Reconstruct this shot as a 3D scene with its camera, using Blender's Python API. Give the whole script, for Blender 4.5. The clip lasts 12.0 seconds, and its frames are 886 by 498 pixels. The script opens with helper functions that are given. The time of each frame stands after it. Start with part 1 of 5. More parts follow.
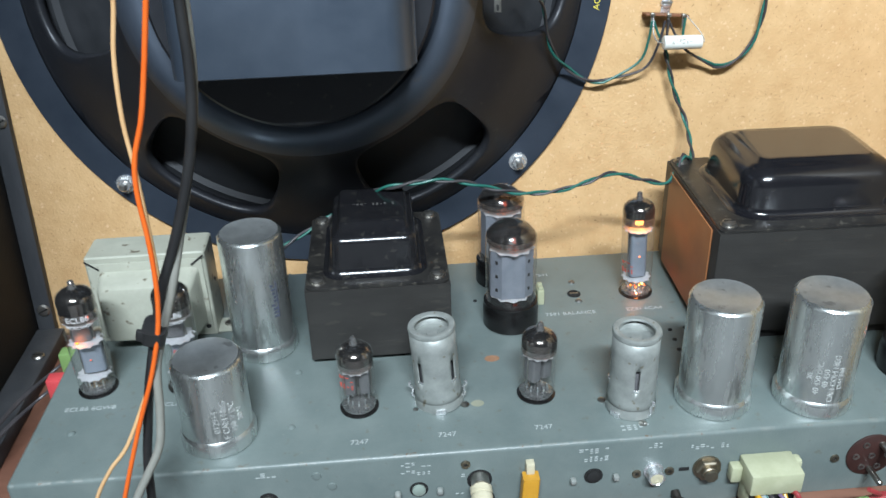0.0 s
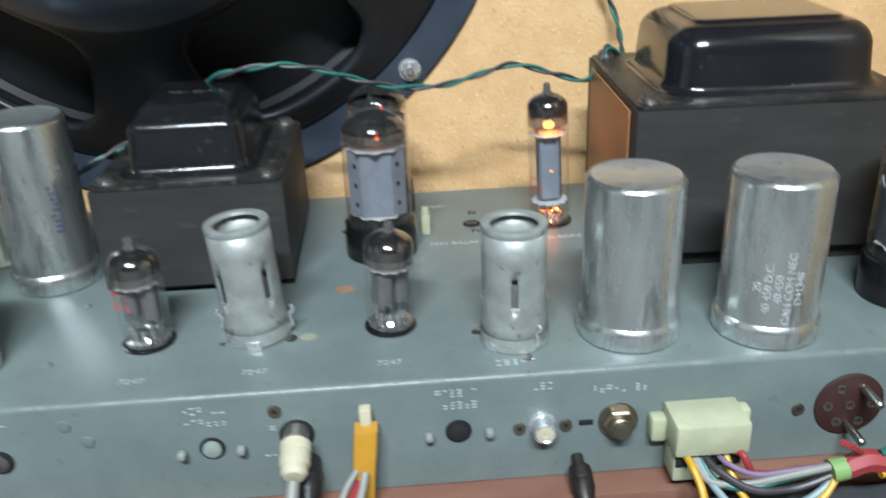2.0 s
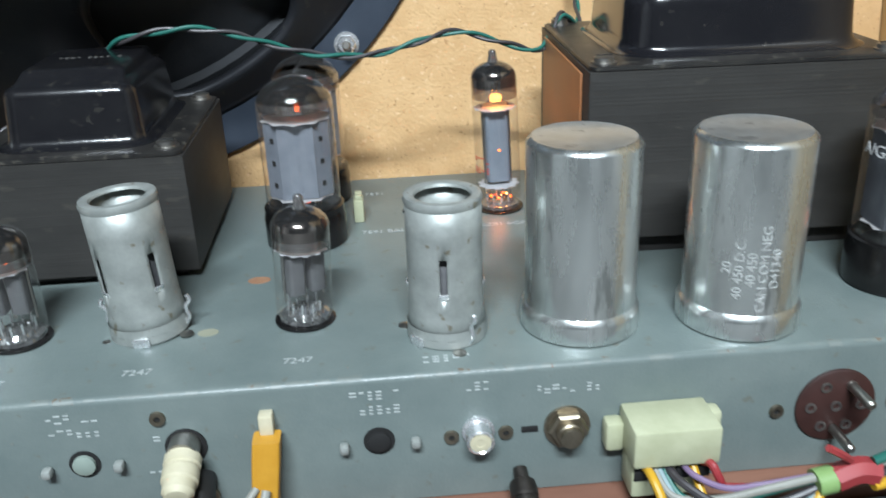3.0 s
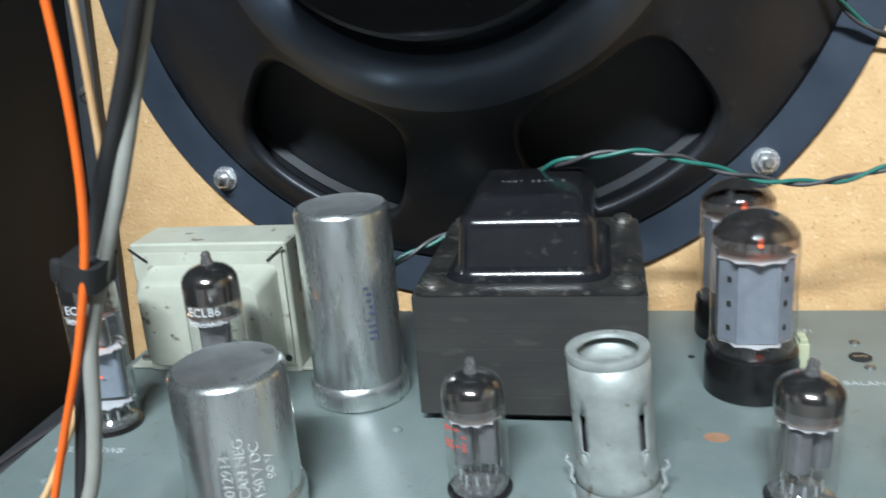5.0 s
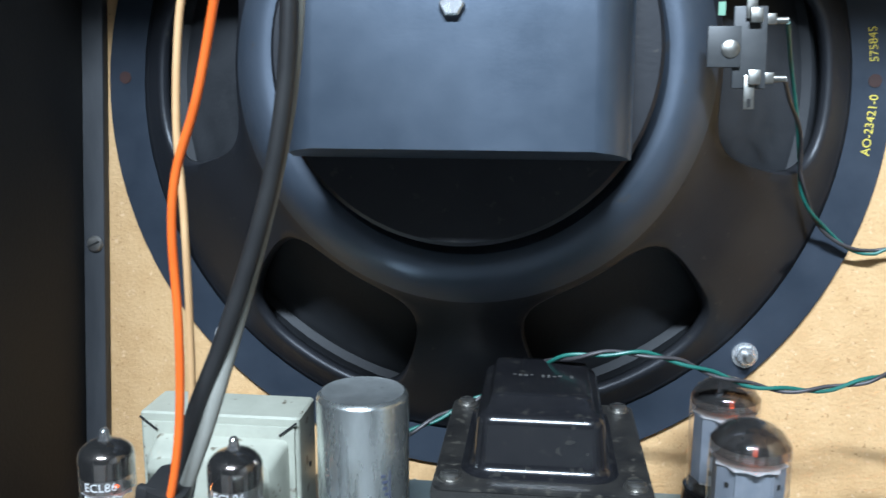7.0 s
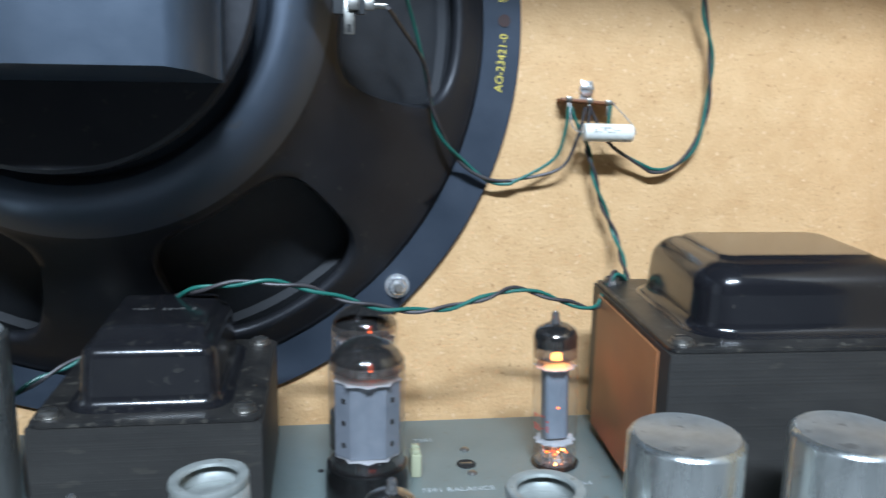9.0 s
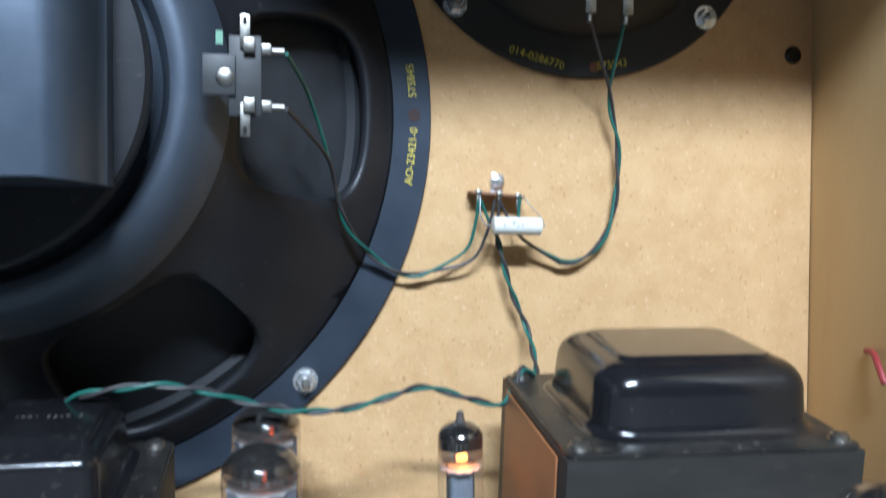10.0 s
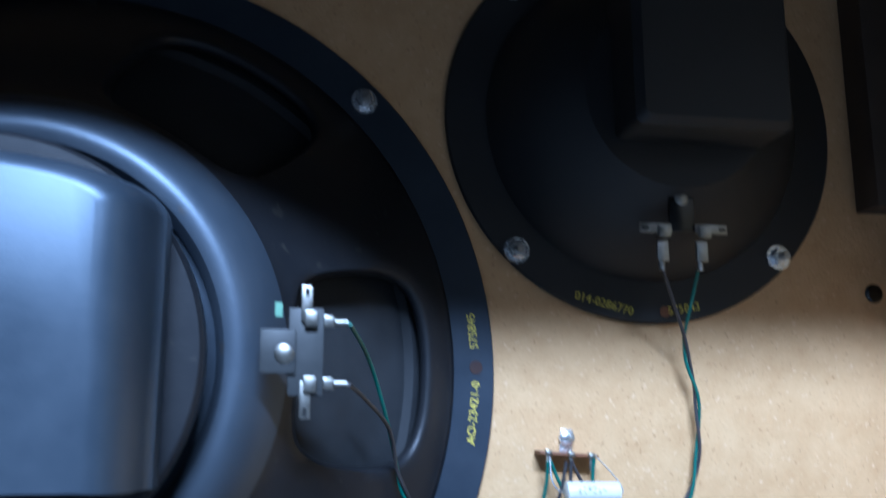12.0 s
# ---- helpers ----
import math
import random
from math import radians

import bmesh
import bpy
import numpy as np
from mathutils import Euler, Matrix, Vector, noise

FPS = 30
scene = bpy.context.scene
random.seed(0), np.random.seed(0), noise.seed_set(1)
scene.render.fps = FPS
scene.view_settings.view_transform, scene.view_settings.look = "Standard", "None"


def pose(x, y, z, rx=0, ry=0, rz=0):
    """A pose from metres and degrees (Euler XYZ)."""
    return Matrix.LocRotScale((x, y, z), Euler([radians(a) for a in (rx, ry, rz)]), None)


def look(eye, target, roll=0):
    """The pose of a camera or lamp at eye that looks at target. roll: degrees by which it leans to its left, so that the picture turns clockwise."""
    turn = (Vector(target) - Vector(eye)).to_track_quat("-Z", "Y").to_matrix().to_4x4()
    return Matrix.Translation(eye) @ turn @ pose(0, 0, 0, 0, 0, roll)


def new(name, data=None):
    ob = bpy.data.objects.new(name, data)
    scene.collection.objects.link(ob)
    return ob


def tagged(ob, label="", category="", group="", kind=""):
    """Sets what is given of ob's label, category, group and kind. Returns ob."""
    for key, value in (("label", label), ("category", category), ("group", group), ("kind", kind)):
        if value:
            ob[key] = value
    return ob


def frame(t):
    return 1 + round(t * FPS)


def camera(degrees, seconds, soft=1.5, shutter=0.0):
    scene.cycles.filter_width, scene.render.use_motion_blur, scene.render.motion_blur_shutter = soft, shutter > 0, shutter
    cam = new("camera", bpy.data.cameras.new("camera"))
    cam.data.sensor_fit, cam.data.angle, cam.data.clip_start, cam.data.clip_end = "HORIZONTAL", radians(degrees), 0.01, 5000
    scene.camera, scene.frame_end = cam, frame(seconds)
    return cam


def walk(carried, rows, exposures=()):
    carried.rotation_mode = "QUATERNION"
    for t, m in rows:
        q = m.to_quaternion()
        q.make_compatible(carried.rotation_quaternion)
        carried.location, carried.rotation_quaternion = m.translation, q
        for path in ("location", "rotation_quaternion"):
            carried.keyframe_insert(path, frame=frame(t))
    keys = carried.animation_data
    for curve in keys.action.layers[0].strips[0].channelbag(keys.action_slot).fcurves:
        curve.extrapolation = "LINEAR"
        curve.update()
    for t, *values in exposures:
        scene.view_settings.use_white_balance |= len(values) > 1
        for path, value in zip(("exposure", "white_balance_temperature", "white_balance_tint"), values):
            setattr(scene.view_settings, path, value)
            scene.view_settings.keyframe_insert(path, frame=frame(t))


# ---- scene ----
cam = camera(54.4, 12.0, shutter=0.5)
PATH = [
    (0, (-0.014, -0.316, 0.326), (0.101, 1.435, -0.634), -1.8),
    (0.5, (-0.007, -0.301, 0.304), (0.11, 1.455, -0.646), -1.5),
    (1, (0.0, -0.282, 0.282), (0.127, 1.492, -0.632), -1.0),
    (1.5, (0.026, -0.268, 0.249), (0.129, 1.545, -0.588), -1.9),
    (2, (0.063, -0.252, 0.207), (0.152, 1.562, -0.63), -2.4),
    (2.5, (0.085, -0.23, 0.18), (0.205, 1.585, -0.652), -2.3),
    (2.7, (0.086, -0.225, 0.175), (0.236, 1.593, -0.645), -2.0),
    (4.3, (0.037, -0.192, 0.182), (-0.178, 1.681, -0.486), -4.0),
    (4.5, (0.026, -0.191, 0.184), (-0.254, 1.68, -0.466), -4.1),
    (5, (0.003, -0.185, 0.192), (-0.373, 1.682, -0.421), -4.4),
    (5.5, (-0.015, -0.184, 0.198), (-0.381, 1.696, -0.379), -3.5),
    (6, (-0.031, -0.184, 0.213), (-0.327, 1.725, -0.303), -1.4),
    (6.5, (-0.034, -0.192, 0.23), (-0.287, 1.746, -0.195), -0.1),
    (8.3, (0.017, -0.203, 0.225), (0.061, 1.764, -0.138), 0.6),
    (8.5, (0.022, -0.202, 0.22), (0.144, 1.757, -0.161), 0.9),
    (9, (0.039, -0.203, 0.212), (0.3, 1.732, -0.222), 1.1),
    (9.5, (0.056, -0.204, 0.211), (0.412, 1.72, -0.205), 1.0),
    (10, (0.059, -0.2, 0.227), (0.434, 1.743, -0.065), 1.6),
    (10.5, (0.055, -0.186, 0.238), (0.411, 1.776, 0.083), 2.5),
    (11, (0.06, -0.171, 0.238), (0.381, 1.803, 0.191), 1.9),
    (11.5, (0.06, -0.158, 0.237), (0.396, 1.814, 0.269), 0.6),
    (12, (0.045, -0.165, 0.258), (0.366, 1.805, 0.388), 1.0),
]
walk(cam, [(t, look(eye, target, roll)) for t, eye, target, roll in PATH],
     [(0, -0.05, 6450, 10), (2.5, -0.04, 6500, 10), (4.5, 0.12, 6500, 9), (6.5, 0.33, 6100, 9), (8.5, -0.03, 5700, 11), (9.5, -0.07, 5980, 10), (11, -0.07, 5080, 13), (12, -0.06, 4700, 13)])

# ---- light ----
world = bpy.data.worlds.new("workshop")
scene.world = world
world.use_nodes = True
world.node_tree.nodes["Background"].inputs[0].default_value = (0.80, 0.90, 1.0, 1)
world.node_tree.nodes["Background"].inputs[1].default_value = 0.02


def area(name, at, target, sx, sy, watts, colour):
    data = bpy.data.lights.new(name, "AREA")
    data.shape, data.size, data.size_y, data.energy, data.color = "RECTANGLE", sx, sy, watts, colour
    ob = new(name, data)
    ob.matrix_world = look(at, target)
    return ob


# The workshop's ceiling lamp behind the open back of the cabinet.
area("ceiling_lamp_light", (-0.12, -1.95, 2.34), (0.05, 0.1, 0.1), 1.3, 0.16, 215, (0.80, 0.91, 1.0))


def heater_light(at, watts):
    """The light of a glowing cathode inside its valve."""
    data = bpy.data.lights.new("heater_light", "POINT")
    data.energy, data.color, data.shadow_soft_size = watts, (1.0, 0.24, 0.04), 0.0012
    new("heater_light", data).location = at


heater_light((0.1334, 0.1290, 0.0915), 0.007)
heater_light((0.1348, 0.1295, 0.0500), 0.005)
heater_light((-0.1790, 0.0665, 0.0745), 0.0014)


# ---- materials ----
def material(name, c1, c2=None, rough=0.5, metal=0.0, scale=60.0, bump=0.0, bump_scale=400.0, rough_var=0.1, coat=0.0,
             stretch=(1, 1, 1), spots=None, spot_scale=900.0, spot_cut=0.62, flecks=None, fleck_scale=500.0, fleck_cut=0.66, emit=None, emit_power=0.0, detail=6.0):
    m = bpy.data.materials.new(name)
    m.use_nodes = True
    nt = m.node_tree
    b = nt.nodes["Principled BSDF"]
    b.inputs["Metallic"].default_value = metal
    b.inputs["Coat Weight"].default_value = coat
    b.inputs["Coat Roughness"].default_value = 0.15
    co = nt.nodes.new("ShaderNodeTexCoord")
    mp = nt.nodes.new("ShaderNodeMapping")
    mp.inputs["Scale"].default_value = stretch
    nt.links.new(co.outputs["Object"], mp.inputs[0])
    n1 = nt.nodes.new("ShaderNodeTexNoise")
    n1.inputs["Scale"].default_value, n1.inputs["Detail"].default_value = scale, detail
    n1.inputs["Roughness"].default_value = 0.65
    nt.links.new(mp.outputs[0], n1.inputs["Vector"])
    ramp = nt.nodes.new("ShaderNodeValToRGB")
    ramp.color_ramp.elements[0].position, ramp.color_ramp.elements[1].position = 0.3, 0.7
    ramp.color_ramp.elements[0].color, ramp.color_ramp.elements[1].color = (*c1, 1), (*(c2 or c1), 1)
    nt.links.new(n1.outputs["Fac"], ramp.inputs[0])
    colour = ramp.outputs[0]
    if spots:
        n2 = nt.nodes.new("ShaderNodeTexNoise")
        n2.inputs["Scale"].default_value, n2.inputs["Detail"].default_value = spot_scale, 3
        nt.links.new(mp.outputs[0], n2.inputs["Vector"])
        r2 = nt.nodes.new("ShaderNodeValToRGB")
        r2.color_ramp.elements[0].position, r2.color_ramp.elements[1].position = spot_cut, spot_cut + 0.06
        nt.links.new(n2.outputs["Fac"], r2.inputs[0])
        mix = nt.nodes.new("ShaderNodeMix")
        mix.data_type = "RGBA"
        nt.links.new(r2.outputs[0], mix.inputs["Factor"])
        nt.links.new(colour, mix.inputs["A"])
        mix.inputs["B"].default_value = (*spots, 1)
        colour = mix.outputs["Result"]
    if flecks:
        n4 = nt.nodes.new("ShaderNodeTexVoronoi")
        n4.inputs["Scale"].default_value = fleck_scale
        warp = nt.nodes.new("ShaderNodeTexNoise")
        warp.inputs["Scale"].default_value, warp.inputs["Detail"].default_value = fleck_scale * 0.9, 2
        nt.links.new(mp.outputs[0], warp.inputs["Vector"])
        bend = nt.nodes.new("ShaderNodeMix")
        bend.data_type = "VECTOR"
        bend.inputs["Factor"].default_value = 0.004
        nt.links.new(mp.outputs[0], bend.inputs["A"])
        nt.links.new(warp.outputs["Color"], bend.inputs["B"])
        nt.links.new(bend.outputs["Result"], n4.inputs["Vector"])
        pick = nt.nodes.new("ShaderNodeSeparateColor")
        nt.links.new(n4.outputs["Color"], pick.inputs[0])
        r4 = nt.nodes.new("ShaderNodeValToRGB")
        r4.color_ramp.elements[0].position, r4.color_ramp.elements[1].position = fleck_cut, min(1.0, fleck_cut + 0.12)
        nt.links.new(pick.outputs[0], r4.inputs[0])
        core = nt.nodes.new("ShaderNodeValToRGB")
        core.color_ramp.elements[0].position, core.color_ramp.elements[1].position = 0.30, 0.52
        core.color_ramp.elements[0].color, core.color_ramp.elements[1].color = (1, 1, 1, 1), (0, 0, 0, 1)
        nt.links.new(n4.outputs["Distance"], core.inputs[0])
        both = nt.nodes.new("ShaderNodeMath")
        both.operation = "MULTIPLY"
        nt.links.new(r4.outputs[0], both.inputs[0])
        nt.links.new(core.outputs[0], both.inputs[1])
        mix2 = nt.nodes.new("ShaderNodeMix")
        mix2.data_type = "RGBA"
        nt.links.new(both.outputs[0], mix2.inputs["Factor"])
        nt.links.new(colour, mix2.inputs["A"])
        mix2.inputs["B"].default_value = (*flecks, 1)
        colour = mix2.outputs["Result"]
    nt.links.new(colour, b.inputs["Base Color"])
    rr = nt.nodes.new("ShaderNodeMapRange")
    rr.inputs["To Min"].default_value, rr.inputs["To Max"].default_value = max(0.02, rough - rough_var), min(1, rough + rough_var)
    nt.links.new(n1.outputs["Fac"], rr.inputs["Value"])
    nt.links.new(rr.outputs[0], b.inputs["Roughness"])
    if bump:
        n3 = nt.nodes.new("ShaderNodeTexNoise")
        n3.inputs["Scale"].default_value, n3.inputs["Detail"].default_value = bump_scale, 4
        nt.links.new(mp.outputs[0], n3.inputs["Vector"])
        bp = nt.nodes.new("ShaderNodeBump")
        bp.inputs["Strength"].default_value, bp.inputs["Distance"].default_value = bump, 0.001
        nt.links.new(n3.outputs["Fac"], bp.inputs["Height"])
        nt.links.new(bp.outputs[0], b.inputs["Normal"])
    if emit:
        b.inputs["Emission Color"].default_value, b.inputs["Emission Strength"].default_value = (*emit, 1), emit_power
    return m


def glass_material(name, tint, haze=0.025, shine_low=0.06, film=(0.5, 0.5, 0.5)):
    m = bpy.data.materials.new(name)
    m.use_nodes = True
    nt = m.node_tree
    nt.nodes.remove(nt.nodes["Principled BSDF"])
    clear, shine, mix, edge = (nt.nodes.new(k) for k in ("ShaderNodeBsdfTransparent", "ShaderNodeBsdfGlossy", "ShaderNodeMixShader", "ShaderNodeLayerWeight"))
    power, fac = nt.nodes.new("ShaderNodeMath"), nt.nodes.new("ShaderNodeMapRange")
    clear.inputs[0].default_value = (*tint, 1)
    shine.inputs[0].default_value, shine.inputs["Roughness"].default_value = (1, 1, 1, 1), 0.04
    edge.inputs["Blend"].default_value = 0.5
    power.operation, power.inputs[1].default_value = "POWER", 4.0
    fac.inputs["To Min"].default_value, fac.inputs["To Max"].default_value = shine_low, 0.75
    nt.links.new(edge.outputs["Facing"], power.inputs[0])
    nt.links.new(power.outputs[0], fac.inputs["Value"])
    nt.links.new(fac.outputs[0], mix.inputs[0])
    nt.links.new(clear.outputs[0], mix.inputs[1])
    nt.links.new(shine.outputs[0], mix.inputs[2])
    # Thin grey diffuse layer: dust on the glass plus milky reflections painted in.
    veil, top, grain, amount = (nt.nodes.new(k) for k in ("ShaderNodeBsdfDiffuse", "ShaderNodeMixShader", "ShaderNodeTexNoise", "ShaderNodeMapRange"))
    veil.inputs[0].default_value = (*film, 1)
    grain.inputs["Scale"].default_value = 150
    amount.inputs["From Min"].default_value, amount.inputs["From Max"].default_value = 0.3, 0.7
    amount.inputs["To Min"].default_value, amount.inputs["To Max"].default_value = haze * 0.4, haze * 1.6
    nt.links.new(grain.outputs["Fac"], amount.inputs["Value"])
    nt.links.new(amount.outputs[0], top.inputs[0])
    nt.links.new(mix.outputs[0], top.inputs[1])
    nt.links.new(veil.outputs[0], top.inputs[2])
    nt.links.new(top.outputs[0], nt.nodes["Material Output"].inputs[0])
    return m


ENAMEL = material("grey_green_enamel", (0.108, 0.137, 0.133), (0.150, 0.180, 0.171), 0.38, scale=34, detail=9, bump=0.12, bump_scale=900, rough_var=0.12,
                  spots=(0.118, 0.128, 0.112), spot_scale=200, spot_cut=0.655)
BOARD = material("particle_board", (0.565, 0.345, 0.158), (0.66, 0.430, 0.215), 0.75, scale=75, bump=0.45, bump_scale=600, rough_var=0.08, detail=8,
                 spots=(0.45, 0.262, 0.115), spot_scale=520, spot_cut=0.645, flecks=(0.70, 0.48, 0.27), fleck_scale=520, fleck_cut=0.86)
BEIGE = material("stained_side_panel", (0.58, 0.41, 0.20), (0.70, 0.51, 0.27), 0.6, scale=14, bump=0.15, bump_scale=300, stretch=(1, 1, 0.25))
BLACKWALL = material("black_lining", (0.012, 0.011, 0.011), (0.022, 0.020, 0.018), 0.75, scale=30, bump=0.2, bump_scale=500)
BATTEN = material("dark_grey_batten", (0.030, 0.033, 0.038), (0.050, 0.053, 0.058), 0.6, scale=60, bump=0.25, bump_scale=300, stretch=(1, 1, 0.3))
REDWOOD = material("red_brown_floor_board", (0.12, 0.05, 0.032), (0.21, 0.10, 0.066), 0.55, scale=30, bump=0.15, bump_scale=300, stretch=(0.25, 1, 1))
# Unseen room: grey tones chosen for fill light and reflections on the cans.
ROOMDIM = material("dim_room_bounce", (0.12, 0.12, 0.12), (0.16, 0.16, 0.16), 0.8, scale=3)
SIDEBOUNCE = material("pale_side_bounce", (0.42, 0.42, 0.41), (0.48, 0.48, 0.47), 0.8, scale=3)
ROOMFLOOR = material("dim_floor_bounce", (0.07, 0.07, 0.067), (0.10, 0.097, 0.094), 0.7, scale=4)
# One black paint: cover, shoulder and rim copies carry the lamp's blue sheen.
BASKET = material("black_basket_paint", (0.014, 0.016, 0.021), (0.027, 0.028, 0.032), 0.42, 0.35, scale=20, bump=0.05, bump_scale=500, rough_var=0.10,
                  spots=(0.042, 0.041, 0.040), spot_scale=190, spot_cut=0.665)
COVERSHEEN = material("black_paint_cover_sheen", (0.060, 0.080, 0.110), (0.082, 0.103, 0.135), 0.42, 0.55, scale=30, bump=0.02, bump_scale=900)
SHOULDERSHEEN = material("black_paint_shoulder_sheen", (0.066, 0.085, 0.114), (0.084, 0.102, 0.132), 0.44, 0.5, scale=24, bump=0.05, bump_scale=500, spots=(0.085, 0.09, 0.10), spot_scale=140, spot_cut=0.66)
DEADBLACK = material("matt_black_basket_paint", (0.011, 0.011, 0.012), (0.018, 0.018, 0.019), 0.55, scale=30, bump=0.06, bump_scale=500)
RIMSHEEN = material("black_paint_rim_sheen", (0.029, 0.040, 0.058), (0.044, 0.056, 0.077), 0.46, 0.5, scale=30, bump=0.05)
CONE = material("black_paper_cone", (0.014, 0.016, 0.019), (0.024, 0.026, 0.030), 0.7, scale=60, bump=0.15, bump_scale=500)
BELL = material("black_bell_paint", (0.007, 0.007, 0.009), (0.014, 0.014, 0.015), 0.22, scale=26, bump=0.05, bump_scale=300, coat=0.3, rough_var=0.1,
                spots=(0.026, 0.025, 0.023), spot_scale=220, spot_cut=0.62)
DUSTBELL = material("dusty_black_paint", (0.010, 0.010, 0.011), (0.030, 0.028, 0.025), 0.38, scale=60, bump=0.08, bump_scale=500, rough_var=0.15,
                    spots=(0.062, 0.057, 0.048), spot_scale=260, spot_cut=0.60)
BELLB = material("black_gloss_bell_paint", (0.008, 0.008, 0.010), (0.013, 0.013, 0.015), 0.15, scale=30, bump=0.04, bump_scale=120, coat=0.5, rough_var=0.08,
                 spots=(0.03, 0.028, 0.026), spot_scale=300, spot_cut=0.68)
CORE = material("varnished_laminations", (0.020, 0.019, 0.018), (0.035, 0.033, 0.030), 0.55, scale=38, stretch=(0.5, 0.5, 1.6), bump=0.10, bump_scale=300, rough_var=0.15, detail=9,
                spots=(0.040, 0.037, 0.032), spot_scale=170, spot_cut=0.645)
PAPER = material("brown_insulating_paper", (0.25, 0.095, 0.035), (0.33, 0.14, 0.055), 0.5, scale=40)
ALU = material("dull_aluminium", (0.56, 0.595, 0.58), (0.80, 0.83, 0.81), 0.27, 0.92, scale=95, stretch=(1, 1, 0.22), bump=0.10, bump_scale=230, rough_var=0.16, detail=9,
               spots=(0.44, 0.465, 0.45), spot_scale=170, spot_cut=0.63)
ALUTOP = material("scuffed_aluminium_top", (0.50, 0.53, 0.53), (0.70, 0.73, 0.73), 0.34, 0.82, scale=110, bump=0.10, rough_var=0.15, detail=9, spots=(0.40, 0.42, 0.42), spot_scale=150, spot_cut=0.64)
SHIELD = material("grey_zinc_shield", (0.25, 0.27, 0.255), (0.38, 0.40, 0.38), 0.46, 0.4, scale=110, bump=0.08, rough_var=0.12,
                  spots=(0.20, 0.18, 0.135), spot_scale=190, spot_cut=0.635)
STEEL = material("bright_steel", (0.72, 0.73, 0.74), (0.86, 0.87, 0.88), 0.26, 0.85, scale=300, rough_var=0.1)
DULLSTEEL = material("tarnished_steel", (0.30, 0.29, 0.27), (0.45, 0.43, 0.40), 0.42, 1.0, scale=300, rough_var=0.1)
BRASS = material("tarnished_nickel_brass", (0.25, 0.215, 0.16), (0.36, 0.315, 0.245), 0.42, 1.0, scale=300)
TINNED = material("tinned_lug", (0.25, 0.245, 0.225), (0.40, 0.39, 0.36), 0.38, 1.0, scale=300)
WHITETX = material("pale_green_paint", (0.30, 0.305, 0.250), (0.40, 0.405, 0.335), 0.38, scale=40, bump=0.08, rough_var=0.1,
                   spots=(0.12, 0.10, 0.070), spot_scale=170, spot_cut=0.645)
BAKELITE = material("black_bakelite", (0.005, 0.005, 0.005), (0.010, 0.0095, 0.0095), 0.22, scale=100)
BROWNBAKE = material("brown_phenolic", (0.026, 0.009, 0.007), (0.042, 0.014, 0.011), 0.55, scale=120)
HOLE = material("dark_opening", (0.006, 0.006, 0.006), (0.009, 0.009, 0.009), 0.8)
ANODE = material("grey_carbonised_plate", (0.195, 0.225, 0.275), (0.27, 0.30, 0.355), 0.50, 0.3, scale=120)
BLUEANODE = material("dark_blue_grey_plate", (0.085, 0.098, 0.125), (0.13, 0.145, 0.175), 0.5, 0.3, scale=120)
DARKPLUG = material("blackened_metal", (0.045, 0.040, 0.036), (0.10, 0.09, 0.082), 0.45, 0.9, scale=200)
DARKANODE = material("black_carbonised_plate", (0.085, 0.085, 0.09), (0.14, 0.14, 0.145), 0.6, 0.2, scale=120)
GETTER = material("getter_mirror", (0.13, 0.108, 0.095), (0.27, 0.235, 0.21), 0.13, 1.0, scale=60, rough_var=0.06)
MICA = material("white_mica", (0.38, 0.38, 0.40), (0.52, 0.52, 0.54), 0.5, scale=200)
INK = material("white_ink", (0.30, 0.33, 0.325), (0.44, 0.47, 0.46), 0.6, scale=300)
STAMP = material("embossed_print", (0.34, 0.35, 0.34), (0.48, 0.49, 0.48), 0.5, 0.2, scale=500)
TUBEINK = material("grey_white_tube_ink", (0.46, 0.46, 0.46), (0.58, 0.58, 0.58), 0.6)
REDINK = material("red_tube_ink", (0.50, 0.05, 0.03), (0.55, 0.07, 0.04), 0.6)
YELLOWINK = material("yellow_stencil_ink", (0.62, 0.50, 0.06), (0.72, 0.60, 0.10), 0.6, scale=300)
GLOW = material("glowing_heater", (0.9, 0.2, 0.04), None, 0.5, emit=(1.0, 0.14, 0.012), emit_power=5.0)
HOTGLOW = material("bright_glowing_cathode", (1.0, 0.4, 0.08), None, 0.5, emit=(1.0, 0.42, 0.09), emit_power=13.0)
DIMGLOW = material("dim_glowing_heater", (0.6, 0.1, 0.02), None, 0.5, emit=(1.0, 0.08, 0.01), emit_power=1.2)
IVORY = material("ivory_plastic", (0.46, 0.42, 0.29), (0.55, 0.51, 0.38), 0.4, scale=100)
YELLOWPL = material("yellow_plastic", (0.42, 0.20, 0.015), (0.52, 0.27, 0.03), 0.4, scale=100)
CREAM = material("cream_nylon", (0.34, 0.35, 0.225), (0.43, 0.44, 0.30), 0.45, scale=100)
WORANGE = material("orange_insulation", (0.72, 0.115, 0.012), (0.80, 0.15, 0.02), 0.4, scale=60)
WCREAM = material("cream_insulation", (0.58, 0.33, 0.15), (0.66, 0.42, 0.21), 0.5, scale=60)
WBLACK = material("black_rubber", (0.014, 0.014, 0.015), (0.022, 0.022, 0.022), 0.45, scale=60)
WGREY = material("grey_vinyl", (0.20, 0.20, 0.175), (0.27, 0.27, 0.24), 0.5, scale=60)
WGREEN = material("green_insulation", (0.010, 0.095, 0.075), (0.022, 0.14, 0.11), 0.4, scale=80)
WDARK = material("dark_grey_insulation", (0.030, 0.027, 0.030), (0.055, 0.050, 0.052), 0.45, scale=80)
